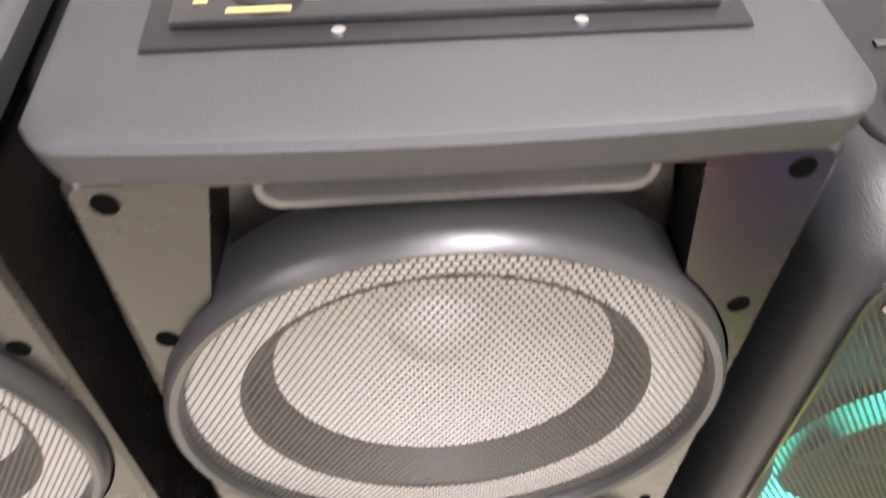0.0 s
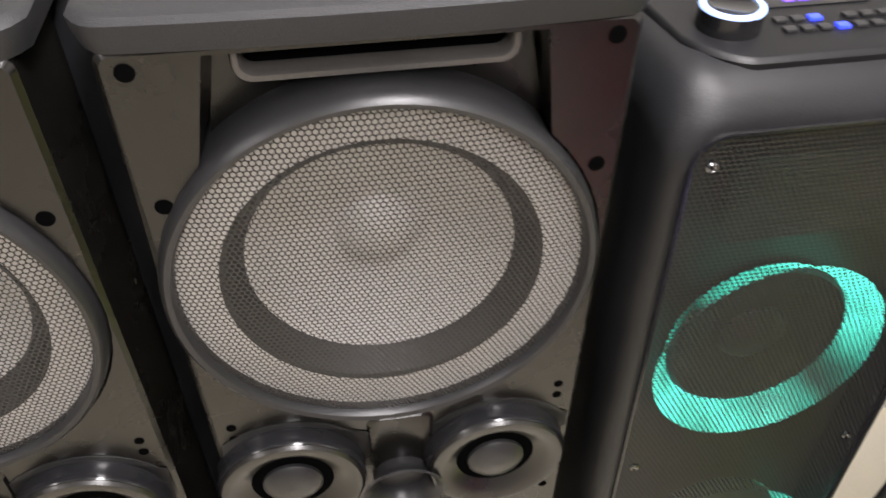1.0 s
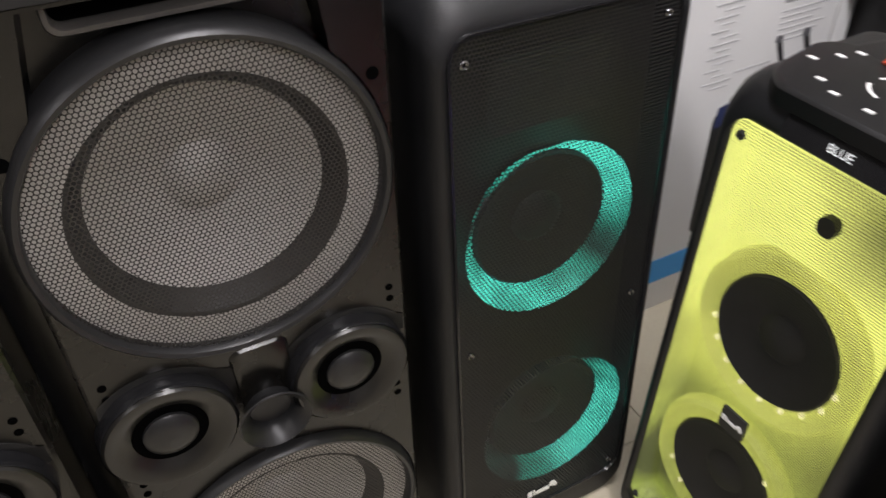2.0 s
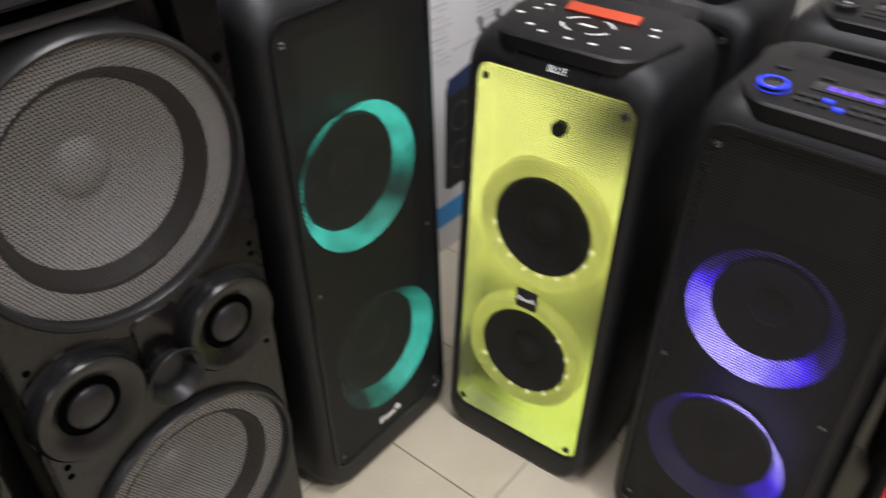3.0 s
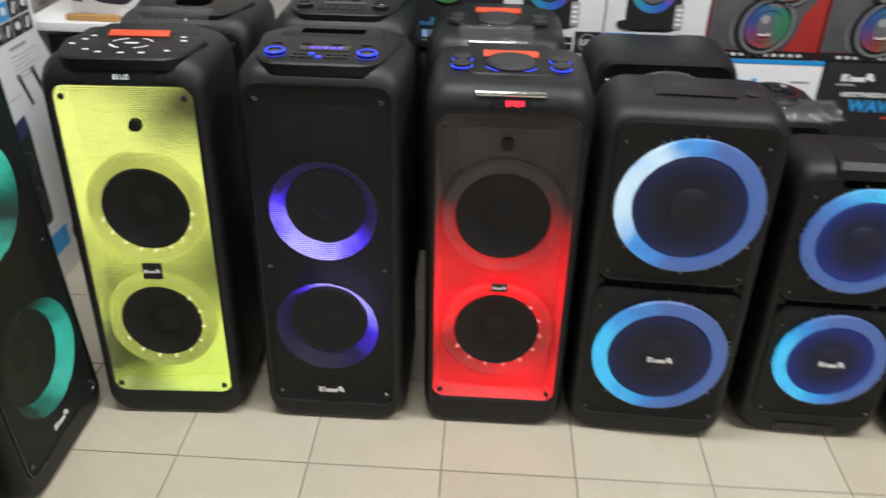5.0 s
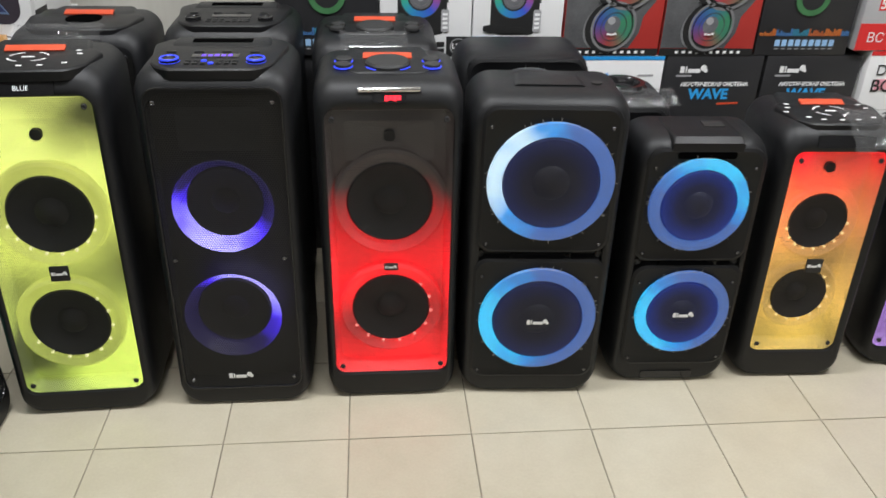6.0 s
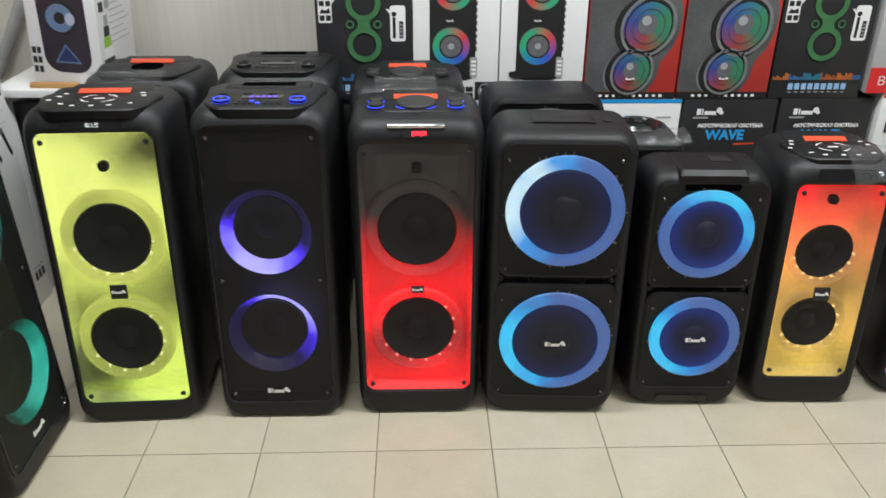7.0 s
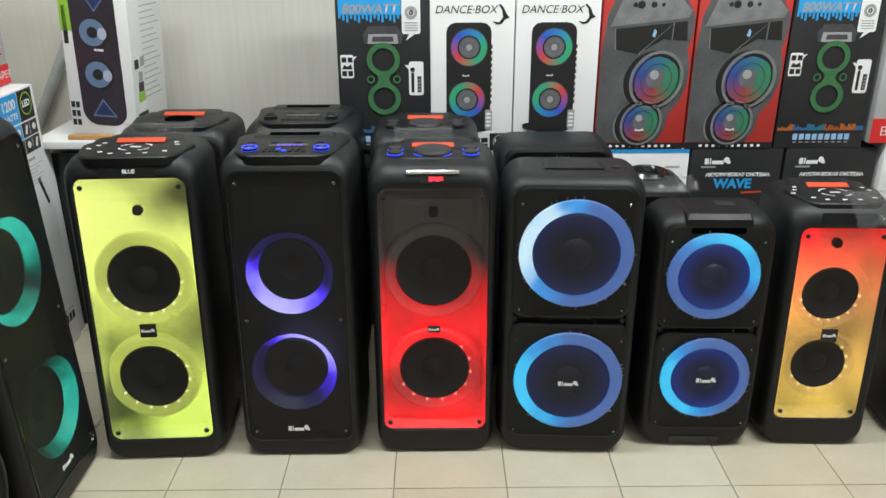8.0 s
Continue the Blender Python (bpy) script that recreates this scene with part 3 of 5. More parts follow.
def twin_speaker(m, label, w, d, h, panels, rings, mats, lean=0.0, handle="bump", cone_glow=0.0):
    """A party speaker with two separate rounded grilles, each round a broad light ring."""
    ob = thing("party_speaker", m, label, "loudspeaker", "twin-ring party speakers")
    part("cabinet", cabinet(w, d, h, (panels[0][0] + 0.004, panels[0][1] - 0.004, panels[1][2] + 0.004, panels[0][3] - 0.004, 0.034), 0.02, drop=0.03, fil=0.05, r=0.06, back=0.06), CAB, ob, lean=lean, depth=d)
    for (px0, px1, pz0, pz1) in panels:
        part("grille_panel", loft([(outline(px0 - 0.006, px1 + 0.006, pz0 - 0.006, pz1 + 0.006, 0.038), 0.018), (outline(px0 - 0.003, px1 + 0.003, pz0 - 0.003, pz1 + 0.003, 0.036), 0.0), (outline(px0 + 0.004, px1 - 0.004, pz0 + 0.004, pz1 - 0.004, 0.033), -0.0035), (outline(px0 + 0.008, px1 - 0.008, pz0 + 0.008, pz1 - 0.008, 0.031), -0.002)]), CAB2, ob, lean=lean)
        for sx in (px0 + 0.018, px1 - 0.018):
            for sz in (pz0 + 0.02, pz1 - 0.045):
                screw(ob, sx, sz, -0.003, 0.0045, SCREW, lean)
    for i, ((cx, cz, ro, ri), mt) in enumerate(zip(rings, mats)):
        rg = part("light_ring", turned(cx, cz, [(ro, -0.001), (ro * 0.985, -0.008), ((ro + ri) / 2, -0.013), (ri * 1.01, -0.009), (ri, -0.003)], 72), mt, ob, "glowing light ring", lean=lean)
        part("ring_mesh", turned(cx, cz, [(ro * 1.004, -0.004), (ro * 0.985, -0.0105), ((ro + ri) / 2, -0.0158), (ri * 1.01, -0.0115)], 72), MESH_RING, rg, lean=lean)
        # the cone is no lamp: its emission stands in for ring light on it
        woofer(ob, cx, cz, ri, -0.0075, lean, glow_painted_cone("glow_painted_cone", cx, cz, ri, cone_glow) if cone_glow else CONE, depth=0.0045)
        part("woofer_grille", turned(cx, cz, [(ri * 1.01, -0.0105), (ri * 0.94, -0.0145), (ri * 0.6, -0.0175), (0.0, -0.019)], 48), MESH_CONE, ob, lean=lean)
        for k in range(40):  # frayed film tabs round the ring, every other one pale for light it catches
            a = random.uniform(0, 6.283)
            rr = ro * random.uniform(0.995, 1.03)
            part("frayed_tab", tilt(block(-0.004, 0.004, -0.0008, 0.0008, -0.0009, 0.0009), Matrix.Translation((cx + rr * math.cos(a), -0.004, cz + rr * math.sin(a))) @ pose(0, 0, 0, 0, -math.degrees(a), 0)), STEEL if k % 2 == 0 else CAB2, rg, lean=lean)
    logo(ob, rings[1][0], rings[1][1], -0.0195, 0.055, WHITE_INK, lean)
    mz = (panels[0][2] + panels[1][3]) / 2
    part("port", loft([(outline(-0.075, 0.075, mz - 0.016, mz + 0.02, 0.014), 0.0), (outline(-0.06, 0.06, mz - 0.01, mz + 0.012, 0.01), 0.018)], cap0=False), GLOSS, ob, lean=lean)
    for sx in (-w / 2 + 0.04, w / 2 - 0.04):
        part("fixing_hole", turned(sx, mz, [(0.009, 0.014), (0.0085, 0.008), (0.004, 0.012)], 16, cap1=True), BLACK_INK, ob, lean=lean)
    if handle == "plain":
        return ob
    if handle == "bump":
        part("handle", loft([(outline(-w * 0.24, w * 0.24, h - 0.04, h + 0.004, 0.02), 0.085), (outline(-w * 0.23, w * 0.23, h - 0.04, h + 0.008, 0.022), 0.11), (outline(-w * 0.22, w * 0.22, h - 0.04, h + 0.008, 0.022), 0.16), (outline(-w * 0.24, w * 0.24, h - 0.06, h - 0.01, 0.02), 0.2)]), CAB, ob)
        part("socket", upright(w * 0.3, 0.11, [(0.012, h - 0.004), (0.012, h + 0.003), (0.007, h + 0.003)], 16), BLACK_INK, ob)
    else:
        part("handle", loft([(outline(-0.085, 0.085, h - 0.030, h - 0.008, 0.006), -0.004 + lean * h), (outline(-0.085, 0.085, h - 0.03, h + 0.004, 0.01), 0.03), (outline(-0.085, 0.085, h - 0.03, h + 0.004, 0.01), 0.16)]), CAB2, ob)
        # black colour carries the shade of the carrying slot
        part("handle_slot", loft([(outline(-0.070, 0.070, h - 0.046, h - 0.029, 0.006), -0.0045), (outline(-0.064, 0.064, h - 0.043, h - 0.030, 0.005), 0.01)]), SHADE_DIAL_BLACK, ob, lean=lean)
        part("top_slot", block(0.01, 0.06, 0.09, 0.13, h + 0.003, h + 0.006, 0.001), BLACK_INK, ob)
        part("foot_slot", slab(outline(-0.07, 0.07, 0.012, 0.034, 0.006), -0.0025, 0.02), GLOSS, ob, lean=lean)
    return ob


# lamp colours
Y_GLOW = glowing("yellow_green_light", [(0.0, (0.54, 0.72, 0.10)), (0.5, (0.63, 0.72, 0.13)), (1.0, (0.66, 0.74, 0.18))], 0.12, 1.8, z0=0.06, z1=0.8, strength=1.05, nscale=4.5, seed=1.0)
Y_TONE = glowing("yellow_green_rim_light", [(0.0, (0.58, 0.70, 0.10)), (1.0, (0.70, 0.74, 0.15))], 0.8, 1.25, strength=1.0, nscale=7, seed=4.0)
R_GLOW = glowing("red_light", [(0.0, (1.0, 0.012, 0.016)), (0.46, (1.0, 0.004, 0.010)), (0.60, (0.35, 0.003, 0.004)), (0.72, (0.013, 0.007, 0.006)), (1.0, (0.010, 0.009, 0.008))], 0.35, 1.45, z0=0.06, z1=0.78, strength=1.3, nscale=4.5, seed=2.5, patch=0.75)
O_GLOW = glowing("orange_light", [(0.0, (0.9, 0.62, 0.10)), (0.45, (0.9, 0.48, 0.10)), (0.74, (0.9, 0.2, 0.06)), (0.95, (0.95, 0.01, 0.02))], 0.5, 1.5, z0=0.06, z1=0.66, strength=1.1, nscale=6, seed=7.0, patch=0.2)
P_GLOW = glowing("violet_light", [(0.0, (0.62, 0.32, 1.0)), (0.5, (0.38, 0.22, 1.0)), (0.75, (0.03, 0.08, 1.0)), (1.0, (0.02, 0.08, 1.0))], 0.6, 1.3, z0=0.06, z1=0.6, strength=1.1, nscale=6, seed=9.0)
OFF = plain("unlit_reflector", (0.05, 0.05, 0.05), 0.5)

DEEP, VIO, PALE = (0.008, 0.003, 0.08), (0.07, 0.025, 0.95), (0.38, 0.35, 1.0)
B_M = [ring_glow("violet_ring_upper", -0.003, 0.545, DEEP, VIO, PALE, 245, 2.6, 0.3), ring_glow("violet_ring_lower", -0.009, 0.258, DEEP, VIO, PALE, 50, 2.3, 0.3)]
G_DIM, G_MID, G_HI = (0.0, 0.012, 0.009), (0.0, 0.42, 0.30), (0.05, 0.92, 0.70)
G_M = [ring_glow("teal_ring_upper", -0.010, 0.638, G_DIM, G_MID, G_HI, 45, 1.5, 0.05, also=240), ring_glow("teal_ring_lower", 0.014, 0.252, G_DIM, G_MID, G_HI, 325, 1.5, 0.05)]
SKY, BLU = (0.02, 0.58, 1.0), (0.045, 0.14, 0.46)
C_M = [ring_glow("blue_ring_upper", 0.009, 0.603, BLU, (0.02, 0.32, 0.85), (0.6, 0.85, 1.0), 160, 1.6, 0.75), ring_glow("blue_ring_lower", 0.007, 0.233, BLU, (0.006, 0.28, 0.75), SKY, 190, 1.5, 0.75)]
D_M = [ring_glow("azure_ring_upper", 0.0, 0.525, BLU, (0.006, 0.28, 0.78), SKY, 60, 1.5, 0.75), ring_glow("azure_ring_lower", 0.01, 0.223, BLU, (0.006, 0.28, 0.78), SKY, 200, 1.5, 0.75)]

LEAN = 0.06
BEAD_Y = plain("bright_yellow_beads", (0.9, 0.9, 0.5), 0.4, emit=0.9)
BEAD_R = plain("bright_red_beads", (1.0, 0.35, 0.3), 0.4, emit=0.9)
BEAD_O = plain("bright_amber_beads", (1.0, 0.75, 0.35), 0.4, emit=0.9)
BEAD_P = plain("bright_violet_beads", (0.75, 0.6, 1.0), 0.4, emit=0.9)
yellow = lit_speaker(pose(-0.945, 0.135, 0, 0, 0, 2.5), "black party speaker with a glowing yellow-green front on the tiles", 0.335, 0.295, 0.855, Y_GLOW, LEAN, (-0.137, 0.137), (0.062, 0.802), (-0.006, 0.521, 0.095), (-0.014, 0.235, 0.093), "dial", 0.708, 0.392, Y_TONE, bead=BEAD_Y, all_beads=True)
words("BLUE", 0.014, 0.005, -0.0045, -0.005, DISP, yellow, name="display_word").matrix_basis = pose(0, LEAN * 0.855 + 0.0005, 0.855 - 0.034, -20)
violet = ring_speaker(pose(-0.562, 0.145, 0), "black party speaker with two violet light rings", 0.335, 0.315, 0.855, [(-0.003, 0.545, 0.112, 0.086), (-0.009, 0.258, 0.114, 0.088)], B_M, 0.05, (-0.142, 0.142), (0.052, 0.818))
red = lit_speaker(pose(-0.19, 0.155, 0), "black party speaker with a red glowing front, its top dark", 0.33, 0.285, 0.835, R_GLOW, 0.02, (-0.14, 0.14), (0.075, 0.775), (0.0, 0.538, 0.100), (0.0, 0.247, 0.096), "wheel", 0.70, 0.388, R_GLOW, bead=BEAD_R, bsize=(0.0165, 0.009))
blue_big = twin_speaker(pose(0.165, 0.15, 0, 0, 0, -3), "broad black party speaker with two blue light rings", 0.365, 0.27, 0.805, [(-0.15, 0.155, 0.425, 0.78), (-0.155, 0.16, 0.055, 0.40)], [(0.009, 0.603, 0.147, 0.112), (0.007, 0.233, 0.147, 0.113)], C_M, 0.02, cone_glow=0.3)
blue_small = twin_speaker(pose(0.545, 0.175, 0, 0, 0, -2), "smaller black party speaker with two azure light rings", 0.325, 0.24, 0.69, [(-0.135, 0.14, 0.375, 0.665), (-0.13, 0.145, 0.06, 0.355)], [(0.0, 0.525, 0.122, 0.093), (0.01, 0.223, 0.122, 0.093)], D_M, 0.03, "slot", cone_glow=0.9)
orange = lit_speaker(pose(0.885, 0.175, 0, 0, 0, -2), "black party speaker with a front glowing red to amber", 0.30, 0.29, 0.71, O_GLOW, 0.045, (-0.115, 0.113), (0.085, 0.65), (0.0, 0.452, 0.076), (0.0, 0.238, 0.075), "dial", 0.595, 0.345, O_GLOW, bead=BEAD_O, all_beads=True)
purple = lit_speaker(pose(1.265, 0.20, 0, 0, 0, -6), "black party speaker with a front glowing blue to violet", 0.30, 0.29, 0.655, P_GLOW, 0.03, (-0.125, 0.125), (0.06, 0.59), (0.0, 0.42, 0.075), (0.0, 0.205, 0.075), "dial", 0.55, 0.31, P_GLOW, bead=BEAD_P)
clear_film(orange, 0.0, 0.15, -0.004, 0.12, 0.718, 0.052, 3)
clear_film(purple, -0.15, 0.1, -0.012, 0.10, 0.665, 0.07, 5)
# a second row stands behind, switched off
back_dial = lit_speaker(pose(-0.965, 0.545, 0, 0, 0, 0), "switched-off black party speaker with an orange handle insert", 0.335, 0.30, 0.832, OFF, 0.04, (-0.137, 0.137), (0.062, 0.79), top="dial", beads=False)
back_ring = ring_speaker(pose(-0.585, 0.535, 0, 0, 0, 0), "switched-off black party speaker with two knobs", 0.335, 0.32, 0.845, [(0, 0.547, 0.112, 0.088), (0, 0.262, 0.113, 0.09)], [OFF, OFF], 0.04, (-0.142, 0.142), (0.052, 0.80), lit=False)
back_wheel = lit_speaker(pose(-0.215, 0.53, 0, 0, 0, 0), "switched-off black party speaker with a control wheel and film", 0.33, 0.31, 0.818, OFF, 0.02, (-0.14, 0.14), (0.075, 0.765), top="wheel", beads=False)
clear_film(back_wheel, -0.09, 0.08, 0.0, 0.07, 0.822, 0.045, 8)
clear_film(back_dial, -0.13, 0.08, 0.0, 0.07, 0.837, 0.05, 9)
back_twin = twin_speaker(pose(0.175, 0.53, 0), "switched-off broad black party speaker", 0.355, 0.27, 0.782, [(-0.15, 0.155, 0.425, 0.77), (-0.155, 0.16, 0.055, 0.40)], [(0.007, 0.603, 0.150, 0.113), (0.007, 0.231, 0.151, 0.113)], [OFF, OFF], 0.02, "plain")
back_small = twin_speaker(pose(0.475, 0.53, 0), "switched-off smaller party speaker wrapped in clear film", 0.25, 0.27, 0.66, [(-0.1, 0.1, 0.345, 0.63), (-0.1, 0.1, 0.06, 0.325)], [(0.0, 0.49, 0.09, 0.07), (0.0, 0.19, 0.09, 0.07)], [OFF, OFF], 0.03, "plain")
part("carry_ring", upright(0.0, 0.125, [(0.062, 0.655), (0.066, 0.668), (0.058, 0.678), (0.046, 0.678), (0.038, 0.668), (0.036, 0.655)], 36, cap0=False, cap1=False), GLOSS, back_small, "glossy ring of the carrying handle")
clear_film(back_small, -0.12, 0.12, 0.0, 0.085, 0.664, 0.02, 12)
# the corner speaker turns its side to the row
teal = ring_speaker(pose(-1.140, 0.002, 0, 0, 0, 90), "tall black party speaker with two teal light rings", 0.37, 0.39, 0.975, [(-0.010, 0.638, 0.127, 0.102), (0.014, 0.252, 0.128, 0.102)], G_M, 0.04, (-0.154, 0.154), (0.06, 0.93), knob_r=0.028, knob_led=WHITE_LED, ty=0.030, kh=0.012)


def tower_speaker(m, label):
    """A large floor speaker: two silver woofers under domed mesh, two tweeters between them."""
    ob = thing("tower_speaker", m, label, "loudspeaker", "tower speakers")
    w, d, h = 0.380, 0.42, 1.06
    part("cabinet", loft([(outline(-w / 2 + 0.004, w / 2 - 0.004, 0, h, 0.012), d), (outline(-w / 2, w / 2, 0, h, 0.012), d - 0.01), (outline(-w / 2, w / 2, 0, h, 0.012), 0.112), (outline(-w / 2 + 0.006, w / 2 - 0.006, 0.004, h, 0.014), 0.101)]), CAB, ob)
    cut = 0.055
    # baffle with a recess over the upper woofer
    zt, wr = 1.040, 0.187

    def trap(hw, z0, z1, flare, r):
        return [(x * (1 + flare * (z1 - z)), z) for x, z in outline(-hw, hw, z0, z1, r)]

    # the front with its throat and the two woofer wells cut through
    a_in = math.degrees(math.acos(0.132 / wr))
    throat = [(-0.118, zt), (0.118, zt)] + [(-0.004 + wr * math.cos(radians(a)), 0.820 + wr * math.sin(radians(a))) for a in [a_in - k * (180 + 2 * a_in) / 40 for k in range(41)]]
    well = circle(-0.004, 0.255, wr, 56)
    bm = bmesh.new()

    def loop(pts, y):
        vs = [bm.verts.new((x, y, z)) for x, z in pts]
        return vs, [bm.edges.new((vs[k], vs[(k + 1) % len(vs)])) for k in range(len(vs))]

    def skirt(a, b):
        for k in range(len(a)):
            bm.faces.new((a[k], a[(k + 1) % len(a)], b[(k + 1) % len(a)], b[k]))

    o_v, o_e = loop(outline(-w / 2 + 0.007, w / 2 - 0.007, 0.010, h - 0.0165, 0.008), 0.0)
    t_v, t_e = loop(throat, 0.0)
    w_v, w_e = loop(well, 0.0)
    bmesh.ops.triangle_fill(bm, use_beauty=True, edges=o_e + t_e + w_e)
    side, _ = loop(outline(-w / 2 + 0.003, w / 2 - 0.003, 0.006, h - 0.0125, 0.010), 0.004)
    skirt(o_v, side)
    back, _ = loop(outline(-w / 2 + 0.003, w / 2 - 0.003, 0.006, h - 0.0125, 0.010), 0.103)
    skirt(side, back)
    for front_v, pts in ((t_v, [(x * (0.86 if z > 0.98 else 1.0), z - (0.004 if z > 0.98 else 0)) for x, z in throat]), (w_v, well)):
        deep_v, deep_e = loop(pts, 0.098)
        skirt(front_v, deep_v)
        bmesh.ops.triangle_fill(bm, use_beauty=True, edges=deep_e)
    part("baffle", bm, FACE, ob, "satin black front with a sunken throat")
    bm = bmesh.new()  # top slab with a bowed front edge
    n = 64
    rows = []
    for z, ins in ((h - 0.0165, 0.008), (h - 0.0145, 0.003), (h - 0.004, 0.001), (h + 0.006, 0.0), (h + 0.0105, 0.003), (h + 0.012, 0.008)):
        pts = []
        for i in range(n + 1):
            u = -1 + 2 * i / n
            corner = 0.03 * (max(0, abs(u) - 0.88) / 0.12) ** 2.5
            pts.append((u * (w / 2 + 0.009 - ins), -0.009 + 0.008 * u * u + corner * 0.65 + ins))
        pts += [(w / 2 + 0.009 - ins, d - ins), (-w / 2 - 0.009 + ins, d - ins)]
        rows.append([bm.verts.new((x, y, z)) for x, y in pts])
    for a, b in zip(rows, rows[1:]):
        for i in range(len(a)):
            bm.faces.new((a[i], a[(i + 1) % len(a)], b[(i + 1) % len(a)], b[i]))
    bm.faces.new(rows[0])
    bm.faces.new(rows[-1])
    part("top_cap", bm, VINYL, ob, "charcoal grained top with a bowed front edge")
    ht = h + 0.012
    tray = part("control_tray", block(-0.152, 0.152, 0.060, 0.27, ht - 0.004, ht + 0.003, 0.003), CAB2, ob)
    part("control_panel", block(-0.138, 0.138, 0.074, 0.26, ht + 0.003, ht + 0.008, 0.002), GLOSS, tray)
    for kx in (-0.094, 0.098):
        part("knob", upright(kx, 0.106, [(0.0185, ht + 0.008), (0.018, ht + 0.012), (0.0165, ht + 0.024), (0.013, ht + 0.026)], 28), RUBBER, tray)
    for bx, by, bw in ((-0.110, 0.0795, 0.032), (-0.127, 0.089, 0.007), (-0.125, 0.103, 0.008), (-0.072, 0.089, 0.008), (-0.070, 0.103, 0.009), (0.080, 0.0795, 0.038), (0.066, 0.089, 0.009), (0.124, 0.089, 0.008)):
        part("legend", block(bx, bx + bw, by, by + 0.0045, ht + 0.0082, ht + 0.0088), GOLD, tray)
    part("legend_line", block(-0.034, 0.042, 0.094, 0.0965, ht + 0.0082, ht + 0.0088), RED_INK, tray)
    for bx in (-0.055, 0.065):
        part("screw", upright(bx, 0.067, [(0.004, ht + 0.002), (0.0035, ht + 0.005)], 10), STEEL, tray)
    part("throat_floor", slab([(-0.113, zt - 0.003), (0.113, zt - 0.003), (0.130, zt - 0.092), (-0.130, zt - 0.092)], 0.034, 0.06), FACE, ob)
    # the slot above the upper woofer, its inner shade a flat black piece, and its pale lip
    part("port_slot", slab(outline(-0.095, 0.095, zt - 0.022, zt + 0.014, 0.009), 0.028, 0.0355), SHADE_DIAL_BLACK, ob)
    lip_o, lip_i = outline(-0.102, 0.102, zt - 0.0295, zt + 0.016, 0.014), outline(-0.095, 0.095, zt - 0.0225, zt + 0.014, 0.010)
    part("port_lip", loft([(lip_o, 0.036), (lip_o, 0.013), (outline(-0.1005, 0.1005, zt - 0.028, zt + 0.015, 0.013), 0.0105), (outline(-0.0965, 0.0965, zt - 0.024, zt + 0.0145, 0.011), 0.0105), (lip_i, 0.013), (lip_i, 0.036)], False, False), LIP, ob, "pale lip of the slot")
    for cz in (0.820, 0.255):
        rim = part("woofer_rim", turned(-0.005, cz, [(0.1865, 0.09), (0.1858, 0.0), (0.1835, -0.011), (0.180, -0.0145), (0.1755, -0.013), (0.173, -0.008), (0.173, 0.012)], 88), RIM, ob, "dark metal rim round the woofer")
        part("outer_plate", turned(-0.005, cz, [(0.173, 0.003), (0.1375, 0.005)], 64), SILVER_CONE, rim)
        part("surround", turned(-0.005, cz, [(0.139, 0.0045), (0.134, 0.006), (0.124, 0.021), (0.119, 0.031)], 64), RUBBER, rim)
        part("cone", turned(-0.005, cz, [(0.1205, 0.030), (0.085, 0.046), (0.044, 0.064), (0.040, 0.064), (0.030, 0.055), (0.015, 0.050), (0.0, 0.049)], 64), SILVER_CONE, rim, "silver-grey cone")
        prof = [(0.1728 * math.sin(radians(a)), -0.006 - 0.006 * math.cos(radians(a))) for a in (90, 86, 78, 66, 54, 42, 30, 18, 8, 0)]
        part("mesh_dome", turned(-0.005, cz, prof, 72), MESH_DARK, rim, "dark perforated steel dome")
    for cx, tz in ((-0.117, 0.552), (0.101, 0.543)):
        f = -0.012
        tw = part("tweeter_rim", turned(cx, tz, [(0.0765, f), (0.076, f - 0.005), (0.072, f - 0.012), (0.064, f - 0.0125), (0.052, f - 0.006), (0.044, f - 0.001), (0.041, f + 0.001)], 56), TWEET, ob, "black flared rim")
        part("housing", turned(cx, tz, [(0.0785, 0.003), (0.0775, -0.006), (0.0765, f), (0.0775, f - 0.004), (0.0755, f - 0.0085)], 56), GLOSS, tw, "gloss black housing round the rim")
        # shade between rim and dome, painted as a black annulus
        part("tweeter_gap", turned(cx, tz, [(0.0430, f + 0.0002), (0.0415, f - 0.0012), (0.0295, f - 0.0004)], 40), SHADE_DIAL_BLACK, tw)
        part("tweeter_cone", turned(cx, tz, [(0.0315, f + 0.001), (0.031, f - 0.004), (0.026, f - 0.0085), (0.014, f - 0.0115), (0.0, f - 0.0125)], 36), RIM, tw)
        # the darkness of the pocket over the housing, painted as a flat black crescent ending in two points
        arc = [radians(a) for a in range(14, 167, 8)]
        pocket_dark = [(cx + 0.090 * math.cos(a), tz + 0.002 + 0.083 * math.sin(a)) for a in arc] + [(cx + 0.078 * math.cos(a), tz + 0.077 * math.sin(a)) for a in reversed(arc)]
        pocket_dark = [(cx + 0.097, tz + 0.048)] + pocket_dark[:len(arc)] + [(cx - 0.097, tz + 0.048)] + pocket_dark[len(arc):]
        pocket_dark = [(max(-0.181, min(0.181, x)), z) for x, z in pocket_dark]
        part("pocket_dark", slab(pocket_dark, -0.0012, 0.001), BLACK_INK, tw, smooth=False)
    part("centre_port", turned(-0.002, 0.522, [(0.031, 0.002), (0.031, -0.010), (0.034, -0.018), (0.042, -0.026), (0.045, -0.0285), (0.043, -0.030), (0.036, -0.024), (0.028, -0.014), (0.026, -0.004)], 40, cap1=True), RIM, ob, "flared grey port")
